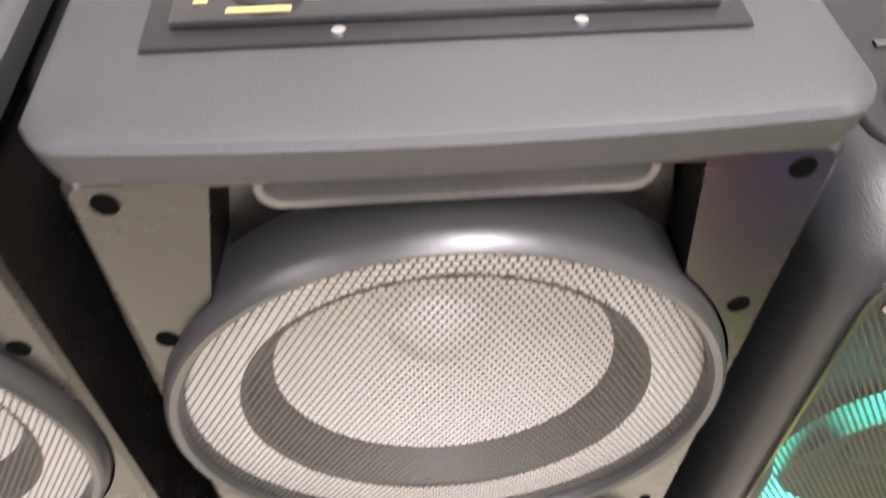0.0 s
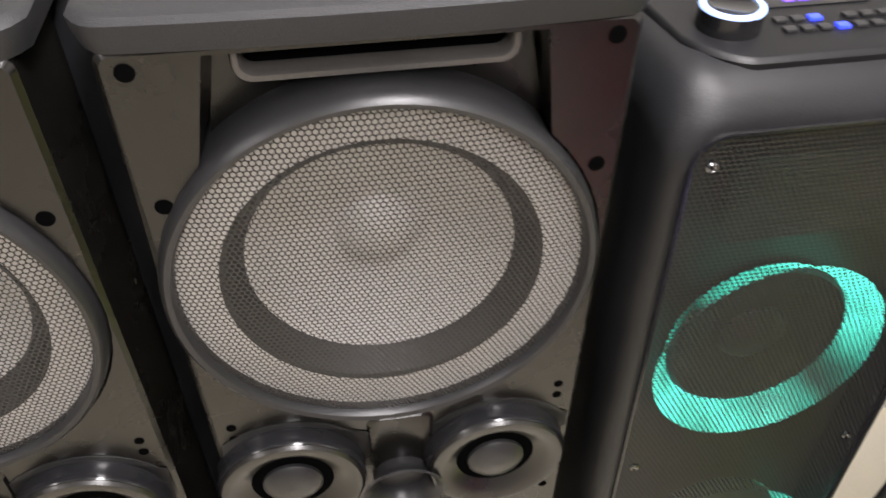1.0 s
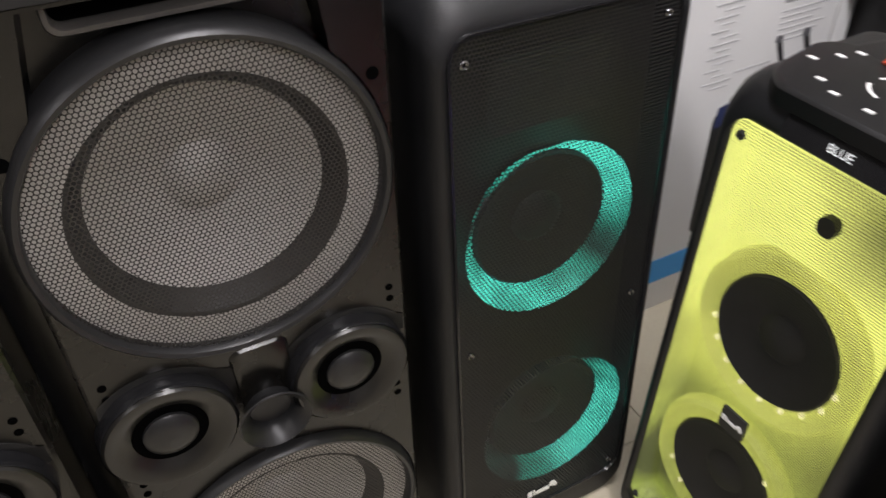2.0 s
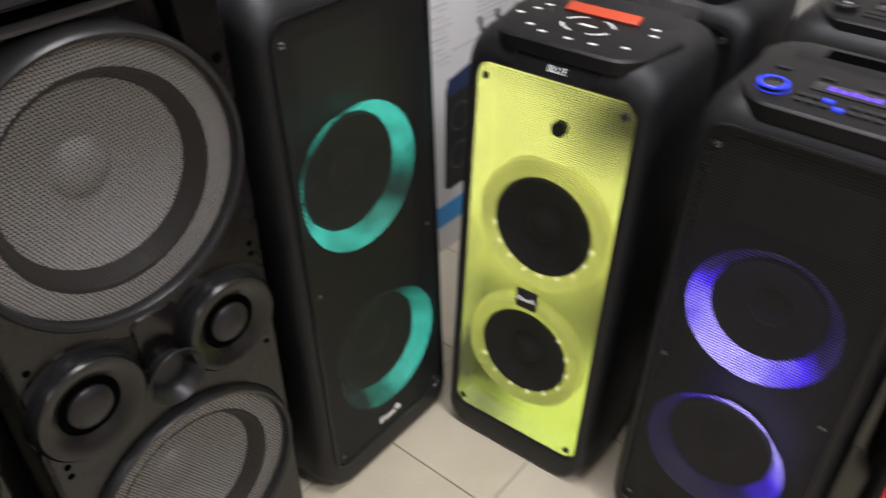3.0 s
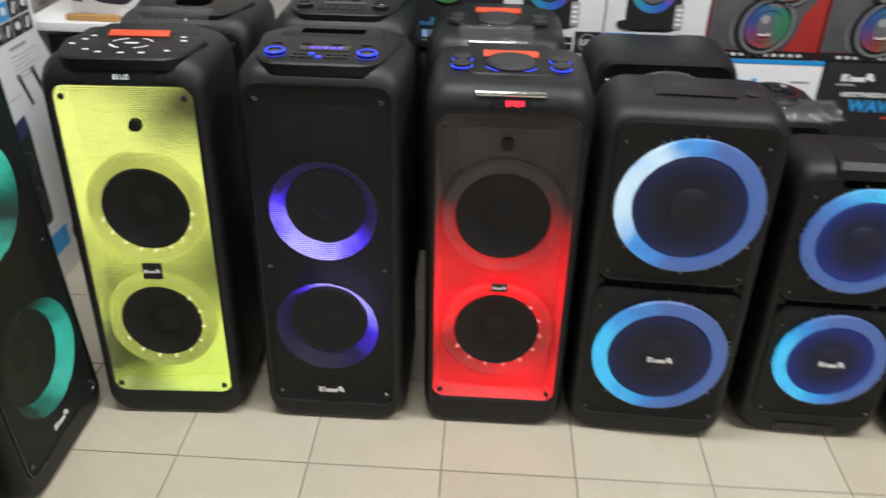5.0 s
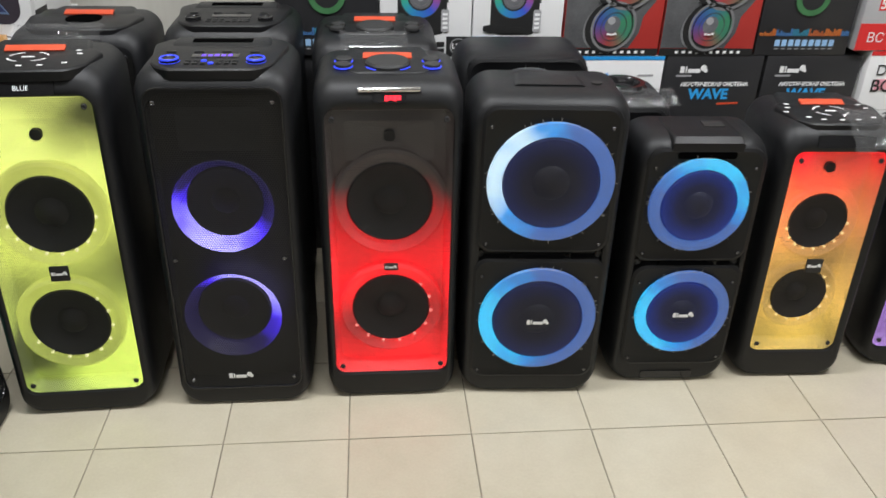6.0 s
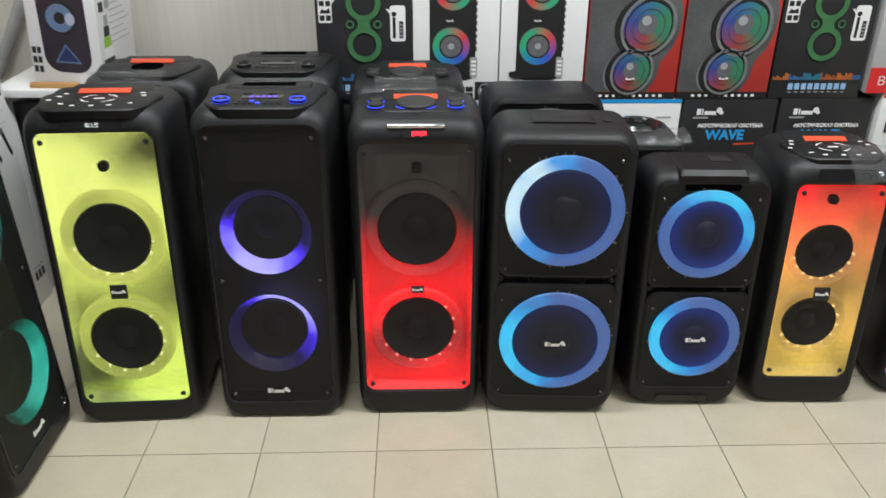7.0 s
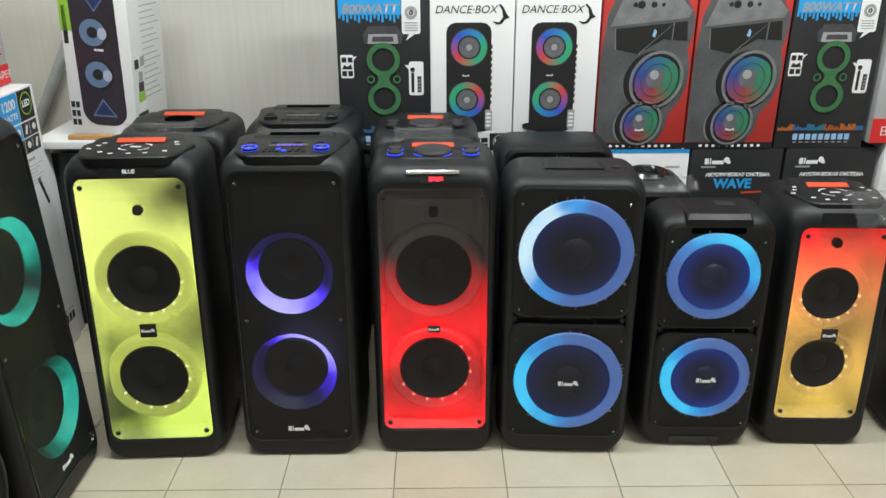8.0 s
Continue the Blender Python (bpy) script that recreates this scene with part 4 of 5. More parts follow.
    part("centre_saddle", loft([(trap(0.036, 0.53, 0.626, -0.4, 0.012), 0.001), (trap(0.032, 0.53, 0.622, -0.4, 0.012), -0.003)]), FACE, ob)
    # fixing holes are flat discs, their shade put into the black
    for hx in (-0.168, 0.168):
        for hz in (1.032, 0.92):
            part("fixing_hole", slab(circle(hx, hz, 0.0068, 20), -0.0008, 0.001), SHADE_DIAL_BLACK, ob)
        for hz in (0.64, 0.622, 0.468, 0.45):
            part("fixing_hole", slab(circle(hx * 0.99, hz, 0.0048, 14), -0.0008, 0.001), SHADE_DIAL_BLACK, ob)
    logo(ob, 0.0, 0.205, -0.0125, 0.055, WHITE_INK)
    return ob


LIP = grained("satin_grey_lip", (0.085, 0.08, 0.075), 0.35, 0.3)
TWEET = grained("satin_black_flare", (0.010, 0.0094, 0.0085), 0.3, var=0.15)
GOLD = plain("gold_legend", (0.3, 0.2, 0.07), 0.4)
RED_INK = plain("red_legend", (0.55, 0.04, 0.1), 0.4)
tower = tower_speaker(pose(-1.172, -0.407, 0, 0, 0, 90), "large black tower speaker with silver mesh woofers")
copy_thing(tower, pose(-1.172, -0.827, 0, 0, 0, 90))
copy_thing(tower, pose(-1.172, -1.250, 0, 0, 0, 90))


# ---- cartons ----
WHITE_CARD = grained("white_card", (0.80, 0.80, 0.80), 0.45, var=0.05, scale=5, fine=300, bump=0.05)
BLACK_CARD = grained("black_card", (0.026, 0.026, 0.028), 0.4, var=0.2, scale=5, fine=300, bump=0.05)
RED_CARD = grained("red_card", (0.47, 0.042, 0.035), 0.4, var=0.1, scale=5, fine=300, bump=0.05)
BLUE_INK = plain("blue_print", (0.02, 0.3, 0.7), 0.45)
GREEN_INK = grained("green_print", (0.05, 0.165, 0.065), 0.45, var=0.25, scale=20)
LIME_INK = plain("lime_print", (0.3, 0.55, 0.05), 0.45)
GREY_INK = plain("grey_print", (0.35, 0.35, 0.36), 0.5)
FAINT_INK = plain("faint_grey_print", (0.5, 0.5, 0.51), 0.5)
CONE_INK = grained("grey_cone_print", (0.13, 0.13, 0.14), 0.4, var=0.3, scale=40)
NAVY = grained("navy_print", (0.02, 0.032, 0.11), 0.4, var=0.4, scale=20)
RED_PRINT = plain("red_print", (0.7, 0.03, 0.03), 0.45)
DARK_PRINT = grained("charcoal_print", (0.065, 0.066, 0.07), 0.35, var=0.4, scale=15)


def rainbow_mat(k=1.0):
    m, nt, b = base_mat("rainbow_ring_print", 0.4)
    tc = node(nt, "ShaderNodeTexCoord")
    g = node(nt, "ShaderNodeTexGradient")
    g.gradient_type = "RADIAL"
    sep, com = node(nt, "ShaderNodeSeparateXYZ"), node(nt, "ShaderNodeCombineXYZ")
    nt.links.new(tc.outputs["Object"], sep.inputs[0])
    nt.links.new(maths(nt, "MULTIPLY", sep.outputs[0], -1.0), com.inputs[0])
    nt.links.new(sep.outputs[2], com.inputs[1])
    nt.links.new(com.outputs[0], g.inputs[0])
    hues = [(0.0, (0.6, 0.06, 0.05)), (0.25, (0.04, 0.1, 0.55)), (0.45, (0.03, 0.25, 0.5)), (0.62, (0.04, 0.4, 0.18)), (0.8, (0.05, 0.35, 0.2)), (1.0, (0.6, 0.06, 0.05))]
    nt.links.new(ramp(nt, g.outputs["Fac"], [(p, tuple(c * k + 0.05 * (1 - k) for c in col)) for p, col in hues]), b.inputs["Base Color"])
    return m


RAINBOW = rainbow_mat()


def carton(m, label, w, d, h, mat, group="stacked cartons"):
    """A closed card box, front at y = 0: folded top flaps with a taped seam, slightly soft edges."""
    ob = thing("carton", m, label, "box", group)
    part("box", block(-w / 2, w / 2, 0, d, 0, h, 0.004), mat, ob)
    part("flap_seam", block(-w / 2 + 0.006, w / 2 - 0.006, d / 2 - 0.001, d / 2 + 0.001, h, h + 0.001), GREY_INK, ob)
    return ob


def strip(parent, x0, x1, z0, z1, mat, y=-0.001, name="print", r=0.0):
    bm = slab(outline(x0, x1, z0, z1, r, 3), y, y + 0.001) if r else block(x0, x1, y, y + 0.001, z0, z1)
    return part(name, bm, mat, parent, smooth=False)


def ring_print(parent, cx, cz, ro, ri, mat, y=-0.003, flat=1.0, turn=0.0):
    """A printed ring, its own origin at its middle."""
    n = 40
    bm = bmesh.new()
    a = [bm.verts.new((ro * flat * math.cos(2 * math.pi * i / n), 0, ro * math.sin(2 * math.pi * i / n))) for i in range(n)]
    b = [bm.verts.new((ri * flat * math.cos(2 * math.pi * i / n), 0, ri * math.sin(2 * math.pi * i / n))) for i in range(n)]
    for i in range(n):
        bm.faces.new((a[i], a[(i + 1) % n], b[(i + 1) % n], b[i]))
    ob = part("ring_print", bm, mat, parent, smooth=False)
    ob.matrix_basis = pose(cx, y, cz, 0, turn, 0)
    return ob


def disc(parent, cx, cz, r, mat, y=-0.002, flat=1.0, turn=0.0, name="print"):
    bm = slab([(x * flat, z) for x, z in circle(0, 0, r, 32)], 0, 0.0008)
    ob = part(name, bm, mat, parent, smooth=False)
    ob.matrix_basis = pose(cx, y, cz, 0, turn, 0)
    return ob


def dance_carton(m):
    ob = carton(m, "white carton printed with a speaker with rainbow rings", 0.272, 0.28, 0.64, WHITE_CARD)
    words("DANCE·BOX", 0.0345, -0.022, -0.001, 0.541, BLACK_INK, ob, slant=0.25)
    part("dancer_print", slab([(0.062, 0.516), (0.085, 0.512), (0.098, 0.528), (0.094, 0.552), (0.083, 0.566), (0.088, 0.570), (0.101, 0.556), (0.110, 0.536), (0.120, 0.528), (0.104, 0.522), (0.094, 0.508), (0.078, 0.506)], -0.0015, -0.0005), BLACK_INK, ob)
    strip(ob, -0.084, 0.062, 0.155, 0.512, BLACK_INK, -0.001, "speaker_print", 0.03)
    for i in range(10):
        strip(ob, 0.06, 0.066, 0.25 + i * 0.02, 0.262 + i * 0.02, DARK_PRINT, -0.001)
    for cx, cz in ((-0.010, 0.434), (-0.016, 0.264)):
        disc(ob, cx, cz, 0.061, DARK_PRINT, -0.0018)
        ring_print(ob, cx, cz, 0.058, 0.038, RAINBOW, -0.0025, 1.0, -225 if cz > 0.35 else -40)
        ring_print(ob, cx, cz, 0.038, 0.033, BLACK_INK, -0.0027)
        disc(ob, cx, cz, 0.034, CONE_INK, -0.0024)
        ring_print(ob, cx, cz, 0.024, 0.0228, SLATE_INK, -0.0034)
        disc(ob, cx, cz, 0.010, GREY_INK, -0.0034)
    logo(ob, -0.02, 0.343, -0.0015, 0.022, WHITE_INK)
    strip(ob, 0.045, 0.068, 0.165, 0.23, GREY_INK, -0.003, "remote_print", 0.004)
    for i in range(4):
        strip(ob, 0.049, 0.064, 0.174 + i * 0.013, 0.181 + i * 0.013, WHITE_INK, -0.004)
    bm = loft([([(-0.105, 0.168), (-0.085, 0.160), (0.02, 0.163), (0.02, 0.176), (-0.085, 0.186), (-0.105, 0.182)], -0.0035), ([(-0.105, 0.168), (-0.085, 0.160), (0.02, 0.163), (0.02, 0.176), (-0.085, 0.186), (-0.105, 0.182)], -0.0028)])
    part("microphone_print", bm, BLACK_INK, ob, smooth=False)
    strip(ob, -0.136, -0.05, 0.11, 0.15, BLUE_INK)
    for i in range(4):
        for j in range(2):
            strip(ob, -0.045 + i * 0.026, -0.022 + i * 0.026, 0.118 + j * 0.02 - 0.02, 0.134 + j * 0.02 - 0.02, BLACK_INK)
    strip(ob, 0.062, 0.132, 0.09, 0.15, BLACK_INK)
    ring_print(ob, 0.098, 0.12, 0.025, 0.022, GREY_INK, -0.002)
    words("LED", 0.022, 0.098, -0.002, 0.114, WHITE_INK, ob, bold=0.0006)
    return ob


def green_carton(m):
    ob = carton(m, "black carton printed with a green speaker outline", 0.30, 0.28, 0.62, BLACK_CARD)
    strip(ob, -0.14, 0.06, 0.445, 0.50, BLUE_BRIGHT)
    for i in range(16):
        strip(ob, -0.14 + i * 0.0125, -0.133 + i * 0.0125, 0.434 - 0.006 * (i % 3), 0.446, BLUE_BRIGHT)
    words("800WATT", 0.040, -0.04, -0.002, 0.450, GREY_INK, ob, slant=0.2, bold=0.001)
    part("speaker_print", slab([(-0.06, 0.355), (-0.064, 0.385), (-0.045, 0.41), (0.045, 0.41), (0.064, 0.385), (0.06, 0.355)], -0.0015, -0.0005), DARK_PRINT, ob, smooth=False)
    part("speaker_print", slab([(-0.05, 0.355), (-0.046, 0.385), (0.046, 0.385), (0.05, 0.355)], -0.0025, -0.0015), GREY_INK, ob, smooth=False)
    part("speaker_print", slab([(-0.036, 0.362), (-0.032, 0.378), (0.032, 0.378), (0.036, 0.362)], -0.0032, -0.0025), DARK_PRINT, ob, smooth=False)
    part("print", slab([(-0.026, 0.262), (0.026, 0.262), (0.017, 0.241), (0.026, 0.220), (-0.026, 0.220), (-0.017, 0.241)], -0.0035, -0.0025), GREEN_INK, ob, smooth=False)
    for cz in (0.305, 0.178):
        ring_print(ob, 0.0, cz, 0.054, 0.037, GREEN_INK, -0.0045)
    for cx in (-0.043, 0.043):
        ring_print(ob, cx, 0.241, 0.013, 0.008, GREEN_INK, -0.0045)
    strip(ob, 0.062, 0.122, 0.385, 0.50, WHITE_INK, -0.0015, "speech_panel", 0.008)
    part("print", slab([(0.085, 0.386), (0.105, 0.386), (0.075, 0.365)], -0.0015, -0.0005), WHITE_INK, ob, smooth=False)
    ring_print(ob, 0.092, 0.452, 0.020, 0.011, GREY_INK, -0.003)
    ring_print(ob, 0.092, 0.452, 0.007, 0.003, BLACK_INK, -0.003)
    for i in range(4):
        strip(ob, 0.071, 0.113, 0.395 + i * 0.008, 0.398 + i * 0.008, GREY_INK, -0.0025)
    strip(ob, 0.082, 0.130, 0.188, 0.298, WHITE_INK, -0.0015, "speech_panel", 0.008)
    part("print", slab([(0.083, 0.27), (0.083, 0.285), (0.068, 0.288)], -0.0015, -0.0005), WHITE_INK, ob, smooth=False)
    strip(ob, 0.090, 0.099, 0.198, 0.262, BLACK_INK, -0.0025)
    disc(ob, 0.0945, 0.272, 0.0075, BLACK_INK, -0.003)
    strip(ob, 0.110, 0.123, 0.198, 0.25, BLACK_INK, -0.0025)
    for k in range(4):
        strip(ob, 0.1125, 0.1205, 0.204 + k * 0.011, 0.209 + k * 0.011, GREY_INK, -0.0035)
    strip(ob, -0.14, -0.098, 0.245, 0.32, WHITE_INK, -0.0015, "speech_panel", 0.006)
    part("print", slab([(-0.099, 0.30), (-0.099, 0.312), (-0.086, 0.316)], -0.0015, -0.0005), WHITE_INK, ob, smooth=False)
    for j, (dx, dz) in enumerate(((0, 0), (0.02, 0), (0, 0.044), (0.02, 0.044))):
        strip(ob, -0.136 + dx, -0.121 + dx, 0.252 + dz, 0.268 + dz, BLACK_INK, -0.0025)
    part("print", slab([(-0.136, 0.274), (-0.102, 0.274), (-0.106, 0.29), (-0.118, 0.282), (-0.128, 0.288)], -0.0025, -0.0015), BLACK_INK, ob, smooth=False)
    rnd = random.Random(4)
    for i in range(44):
        hgt = rnd.uniform(0.006, 0.024)
        strip(ob, -0.145 + i * 0.0066, -0.140 + i * 0.0066, 0.062, 0.062 + hgt, BAND[(i // 8) % 4], -0.0015)
    for i in range(9):
        strip(ob, -0.09 + i * 0.022, -0.074 + i * 0.022, 0.03, 0.05, PALE_BLUE, -0.0015)
        strip(ob, -0.088 + i * 0.022, -0.076 + i * 0.022, 0.020, 0.023, GREY_INK, -0.0015)
    return ob


def red_carton(m):
    ob = carton(m, "red carton printed with a large tilted charcoal speaker", 0.30, 0.28, 0.62, RED_CARD)
    body = [(-0.149, 0.024), (0.055, 0.024), (0.082, 0.07), (0.09, 0.12), (0.122, 0.165), (0.142, 0.22), (0.144, 0.28), (0.132, 0.33), (0.146, 0.39), (0.146, 0.44), (0.11, 0.50), (-0.11, 0.50), (-0.135, 0.44), (-0.149, 0.3)]
    part("speaker_print", slab(body, -0.001, 0.0), BODY_PRINT, ob, smooth=False)
    part("speaker_print", slab([(-0.125, 0.405), (0.125, 0.432), (0.135, 0.455), (0.09, 0.50), (-0.085, 0.50)], -0.002, -0.001), SLATE_INK, ob, smooth=False)
    for bx, bw in ((-0.05, 0.012), (-0.03, 0.02), (0.01, 0.016), (0.04, 0.01)):
        disc(ob, bx, 0.473, bw * 0.6, BLACK_INK, -0.0032)
    part("speaker_print", slab([(-0.105, 0.335), (-0.11, 0.398), (0.122, 0.422), (0.128, 0.36), (0.05, 0.365), (-0.03, 0.318)], -0.0022, -0.0012), BLACK_INK, ob, smooth=False)
    for pts in ([(-0.105, 0.335), (-0.102, 0.333), (-0.107, 0.398), (-0.11, 0.398)], [(-0.03, 0.318), (0.075, 0.412), (0.078, 0.414), (-0.026, 0.318)], [(0.076, 0.364), (0.079, 0.364), (0.081, 0.417), (0.078, 0.417)]):
        part("edge_print", slab(pts, -0.0032, -0.0022), SLATE_INK, ob, smooth=False)
    for cx, cz, r in ((0.038, 0.234, 0.098), (0.0, 0.090, 0.077)):
        disc(ob, cx - 0.035, cz - 0.004, r * 0.9, SLATE_INK, -0.0032, 0.8, 22)
        disc(ob, cx - 0.012, cz - 0.004, r * 1.04, BLACK_INK, -0.0040, 0.92, 28)
        ring_print(ob, cx, cz, r, r * 0.90, SLATE_INK, -0.0056, 0.88, 28)
        disc(ob, cx, cz, r * 0.89, RAINBOW_DULL, -0.0052, 0.87, 105)
        ring_print(ob, cx, cz, r * 0.86, r * 0.81, BLACK_INK, -0.0064, 0.87, 28)
        ring_print(ob, cx, cz, r * 0.58, r * 0.55, DARK_PRINT, -0.0064, 0.87, 28)
        disc(ob, cx - 0.004, cz + 0.006, r * 0.34, CONE_INK, -0.0062, 0.87, 28)
        disc(ob, cx - 0.008, cz + 0.018, r * 0.15, GREY_INK, -0.0070)
    logo(ob, -0.004, 0.068, -0.0085, 0.03, WHITE_INK)
    part("emblem_print", slab([(0.012, 0.375), (0.022, 0.372), (0.026, 0.39), (0.018, 0.398)], -0.0036, -0.0026), PALE_BLUE, ob, smooth=False)
    strip(ob, -0.15, 0.15, 0.0, 0.022, BLACK_INK, -0.0012)
    for i in range(10):
        strip(ob, -0.10 + i * 0.022, -0.09 + i * 0.022, 0.007, 0.015, WHITE_INK, -0.0022)
    return ob


BODY_PRINT = grained("grey_body_print", (0.095, 0.096, 0.10), 0.4, var=0.45, scale=9)
SLATE_INK = grained("slate_print", (0.2, 0.2, 0.205), 0.4, var=0.35, scale=18)


def wave_carton(m):
    ob = carton(m, "low black carton of a sound system with blue lettering", 0.315, 0.28, 0.335, BLACK_CARD)
    logo(ob, -0.105 + 0.04, 0.29, -0.001, 0.09, WHITE_INK)
    strip(ob, -0.12, -0.07, 0.268, 0.274, GREY_INK)
    words("АКУСТИЧЕСКАЯ СИСТЕМА", 0.0165, 0.01, -0.001, 0.238, WHITE_INK, ob, bold=0.0009)
    words("WAVE", 0.046, -0.005, -0.001, 0.196, BLUE_BRIGHT, ob, bold=0.002)
    part("print", slab([(0.03, 0.175), (0.1, 0.178), (0.1, 0.184), (0.03, 0.181)], -0.001, 0.0), ORANGE, ob, smooth=False)
    part("label_slip", block(-0.1, 0.07, 0.01, 0.05, 0.3352, 0.3360), WHITE_INK, ob)
    return ob


def white_carton(m, h=0.335):
    ob = carton(m, "low white carton with a blue band", 0.28, 0.28, h, WHITE_CARD)
    strip(ob, -0.14, 0.14, h - 0.013, h - 0.001, BLUE_INK)
    logo(ob, -0.06, h - 0.065, -0.001, 0.06, BLUE_INK)
    strip(ob, 0.06, 0.11, h - 0.065, h - 0.059, GREY_INK)
    return ob


BAND = [plain("band_orange", (0.5, 0.14, 0.03), 0.5), plain("band_blue", (0.05, 0.15, 0.35), 0.5), plain("band_teal", (0.03, 0.2, 0.3), 0.5), plain("band_rust", (0.4, 0.1, 0.03), 0.5)]
PALE_BLUE = plain("pale_blue_print", (0.3, 0.5, 0.75), 0.5)
BLUE_BRIGHT = plain("sky_blue_print", (0.03, 0.35, 0.75), 0.45)
RAINBOW_DULL = rainbow_mat(0.5)
FY, SZ = 0.92, 0.672
# lower tier, two cartons high
for z in (0.0, 0.336):
    wave_carton(pose(0.85, FY, z))
    wave_carton(pose(1.175, FY, z))
    white_carton(pose(0.545, FY, z))
    white_carton(pose(0.255, FY + 0.01, z * 0.29 / 0.336), 0.289)
    white_carton(pose(-0.04, FY + 0.01, z * 0.29 / 0.336), 0.289)
    carton(pose(-0.335, FY + 0.01, z), "plain black carton under the stack", 0.28, 0.28, 0.335, BLACK_CARD)
green_carton(pose(-0.352, FY, SZ))
dance_carton(pose(-0.063, FY, SZ - 0.092))
dance_carton(pose(0.213, FY, SZ - 0.092))
red_carton(pose(0.506, FY, SZ))
red_carton(pose(0.812, FY, SZ))
green_carton(pose(1.118, FY, SZ))


# ---- left corner and far end ----
def spec_carton(m, w, d, h):
    """A tall white carton printed with symbols, small text and a dark speaker."""
    ob = carton(m, "tall white carton with printed symbols and a blue base band", w, d, h, WHITE_CARD)
    strip(ob, -0.035, 0.086, h - 0.10, h - 0.006, BLUE_BRIGHT)
    words("1200", 0.042, 0.028, -0.002, h - 0.052, WHITE_INK, ob, bold=0.001)
    words("WATTS", 0.026, 0.028, -0.002, h - 0.084, WHITE_INK, ob, bold=0.0006)
    strip(ob, 0.090, 0.180, h - 0.10, h - 0.006, BLACK_INK)
    ring_print(ob, 0.135, h - 0.050, 0.036, 0.032, LIME_INK, -0.002)
    words("LED", 0.028, 0.135, -0.002, h - 0.058, WHITE_INK, ob, bold=0.001)
    for j in range(2):
        for i in range(4):
            x, z = -0.012 + i * 0.049, h - 0.152 - j * 0.050
            strip(ob, x, x + 0.045, z, z + 0.046, BLUE_BRIGHT if i < 2 and j == 0 else BLACK_INK)
            part("symbol_print", slab(circle(x + 0.023, z + 0.025, 0.011, 10) if (i + j) % 2 else [(x + 0.013, z + 0.010), (x + 0.023, z + 0.008), (x + 0.033, z + 0.036), (x + 0.024, z + 0.038)], -0.002, -0.001), WHITE_INK, ob, smooth=False)
    strip(ob, 0.045, 0.128, h - 0.228, h - 0.220, GREY_INK)
    for j in range(6):
        strip(ob, 0.045, 0.165 - 0.018 * (j % 3), h - 0.246 - j * 0.012, h - 0.2435 - j * 0.012, FAINT_INK)
    for j in range(7):
        strip(ob, -0.125, -0.055 - 0.016 * (j % 3), h - 0.20 - j * 0.026, h - 0.197 - j * 0.026, FAINT_INK)
        strip(ob, -0.105, -0.060 - 0.014 * (j % 2), h - 0.212 - j * 0.026, h - 0.210 - j * 0.026, FAINT_INK)
    strip(ob, -0.05, 0.045, h - 0.345, h - 0.342, FAINT_INK)
    for x0, wd in ((0.048, 0.011), (0.118, 0.013)):
        part("microphone_print", slab([(x0, h - 0.300), (x0 + wd, h - 0.296), (x0 + wd + 0.034, h - 0.385), (x0 + 0.036, h - 0.390)], -0.002, -0.001), BLACK_INK, ob, smooth=False)
        disc(ob, x0 + wd / 2, h - 0.300, wd * 0.75, CONE_INK, -0.0026)
    strip(ob, -0.075, 0.040, 0.19, h - 0.425, BLACK_INK, -0.0012, "speaker_print", 0.02)
    part("speaker_print", slab([(-0.068, h - 0.415), (0.030, h - 0.395), (0.040, h - 0.45), (-0.070, h - 0.46)], -0.002, -0.001), NAVY, ob, smooth=False)
    for cz in (0.28, 0.39):
        ring_print(ob, -0.018, cz, 0.040, 0.034, DARK_PRINT, -0.003)
        disc(ob, -0.018, cz, 0.028, BLACK_INK, -0.0024)
    strip(ob, -w / 2, 0.09, 0.085, 0.150, BLUE_INK)
    for j in range(3):
        strip(ob, 0.118 + j * 0.024, 0.134 + j * 0.024, 0.088, 0.118, BLACK_INK)
        strip(ob, 0.118 + j * 0.024, 0.134 + j * 0.024, 0.130, 0.135, GREY_INK)
    # the end face towards the back wall carries plain print
    for j in range(5):
        part("print", block(w / 2, w / 2 + 0.001, 0.05, 0.05 + 0.08 - 0.012 * (j % 2), 0.30 + j * 0.02, 0.304 + j * 0.02), GREY_INK, ob, smooth=False)
    return ob


GREY_CARD = grained("silver_grey_card", (0.45, 0.45, 0.46), 0.4, var=0.08, scale=5)
PINK_INK = plain("pink_print", (0.8, 0.35, 0.42), 0.5)


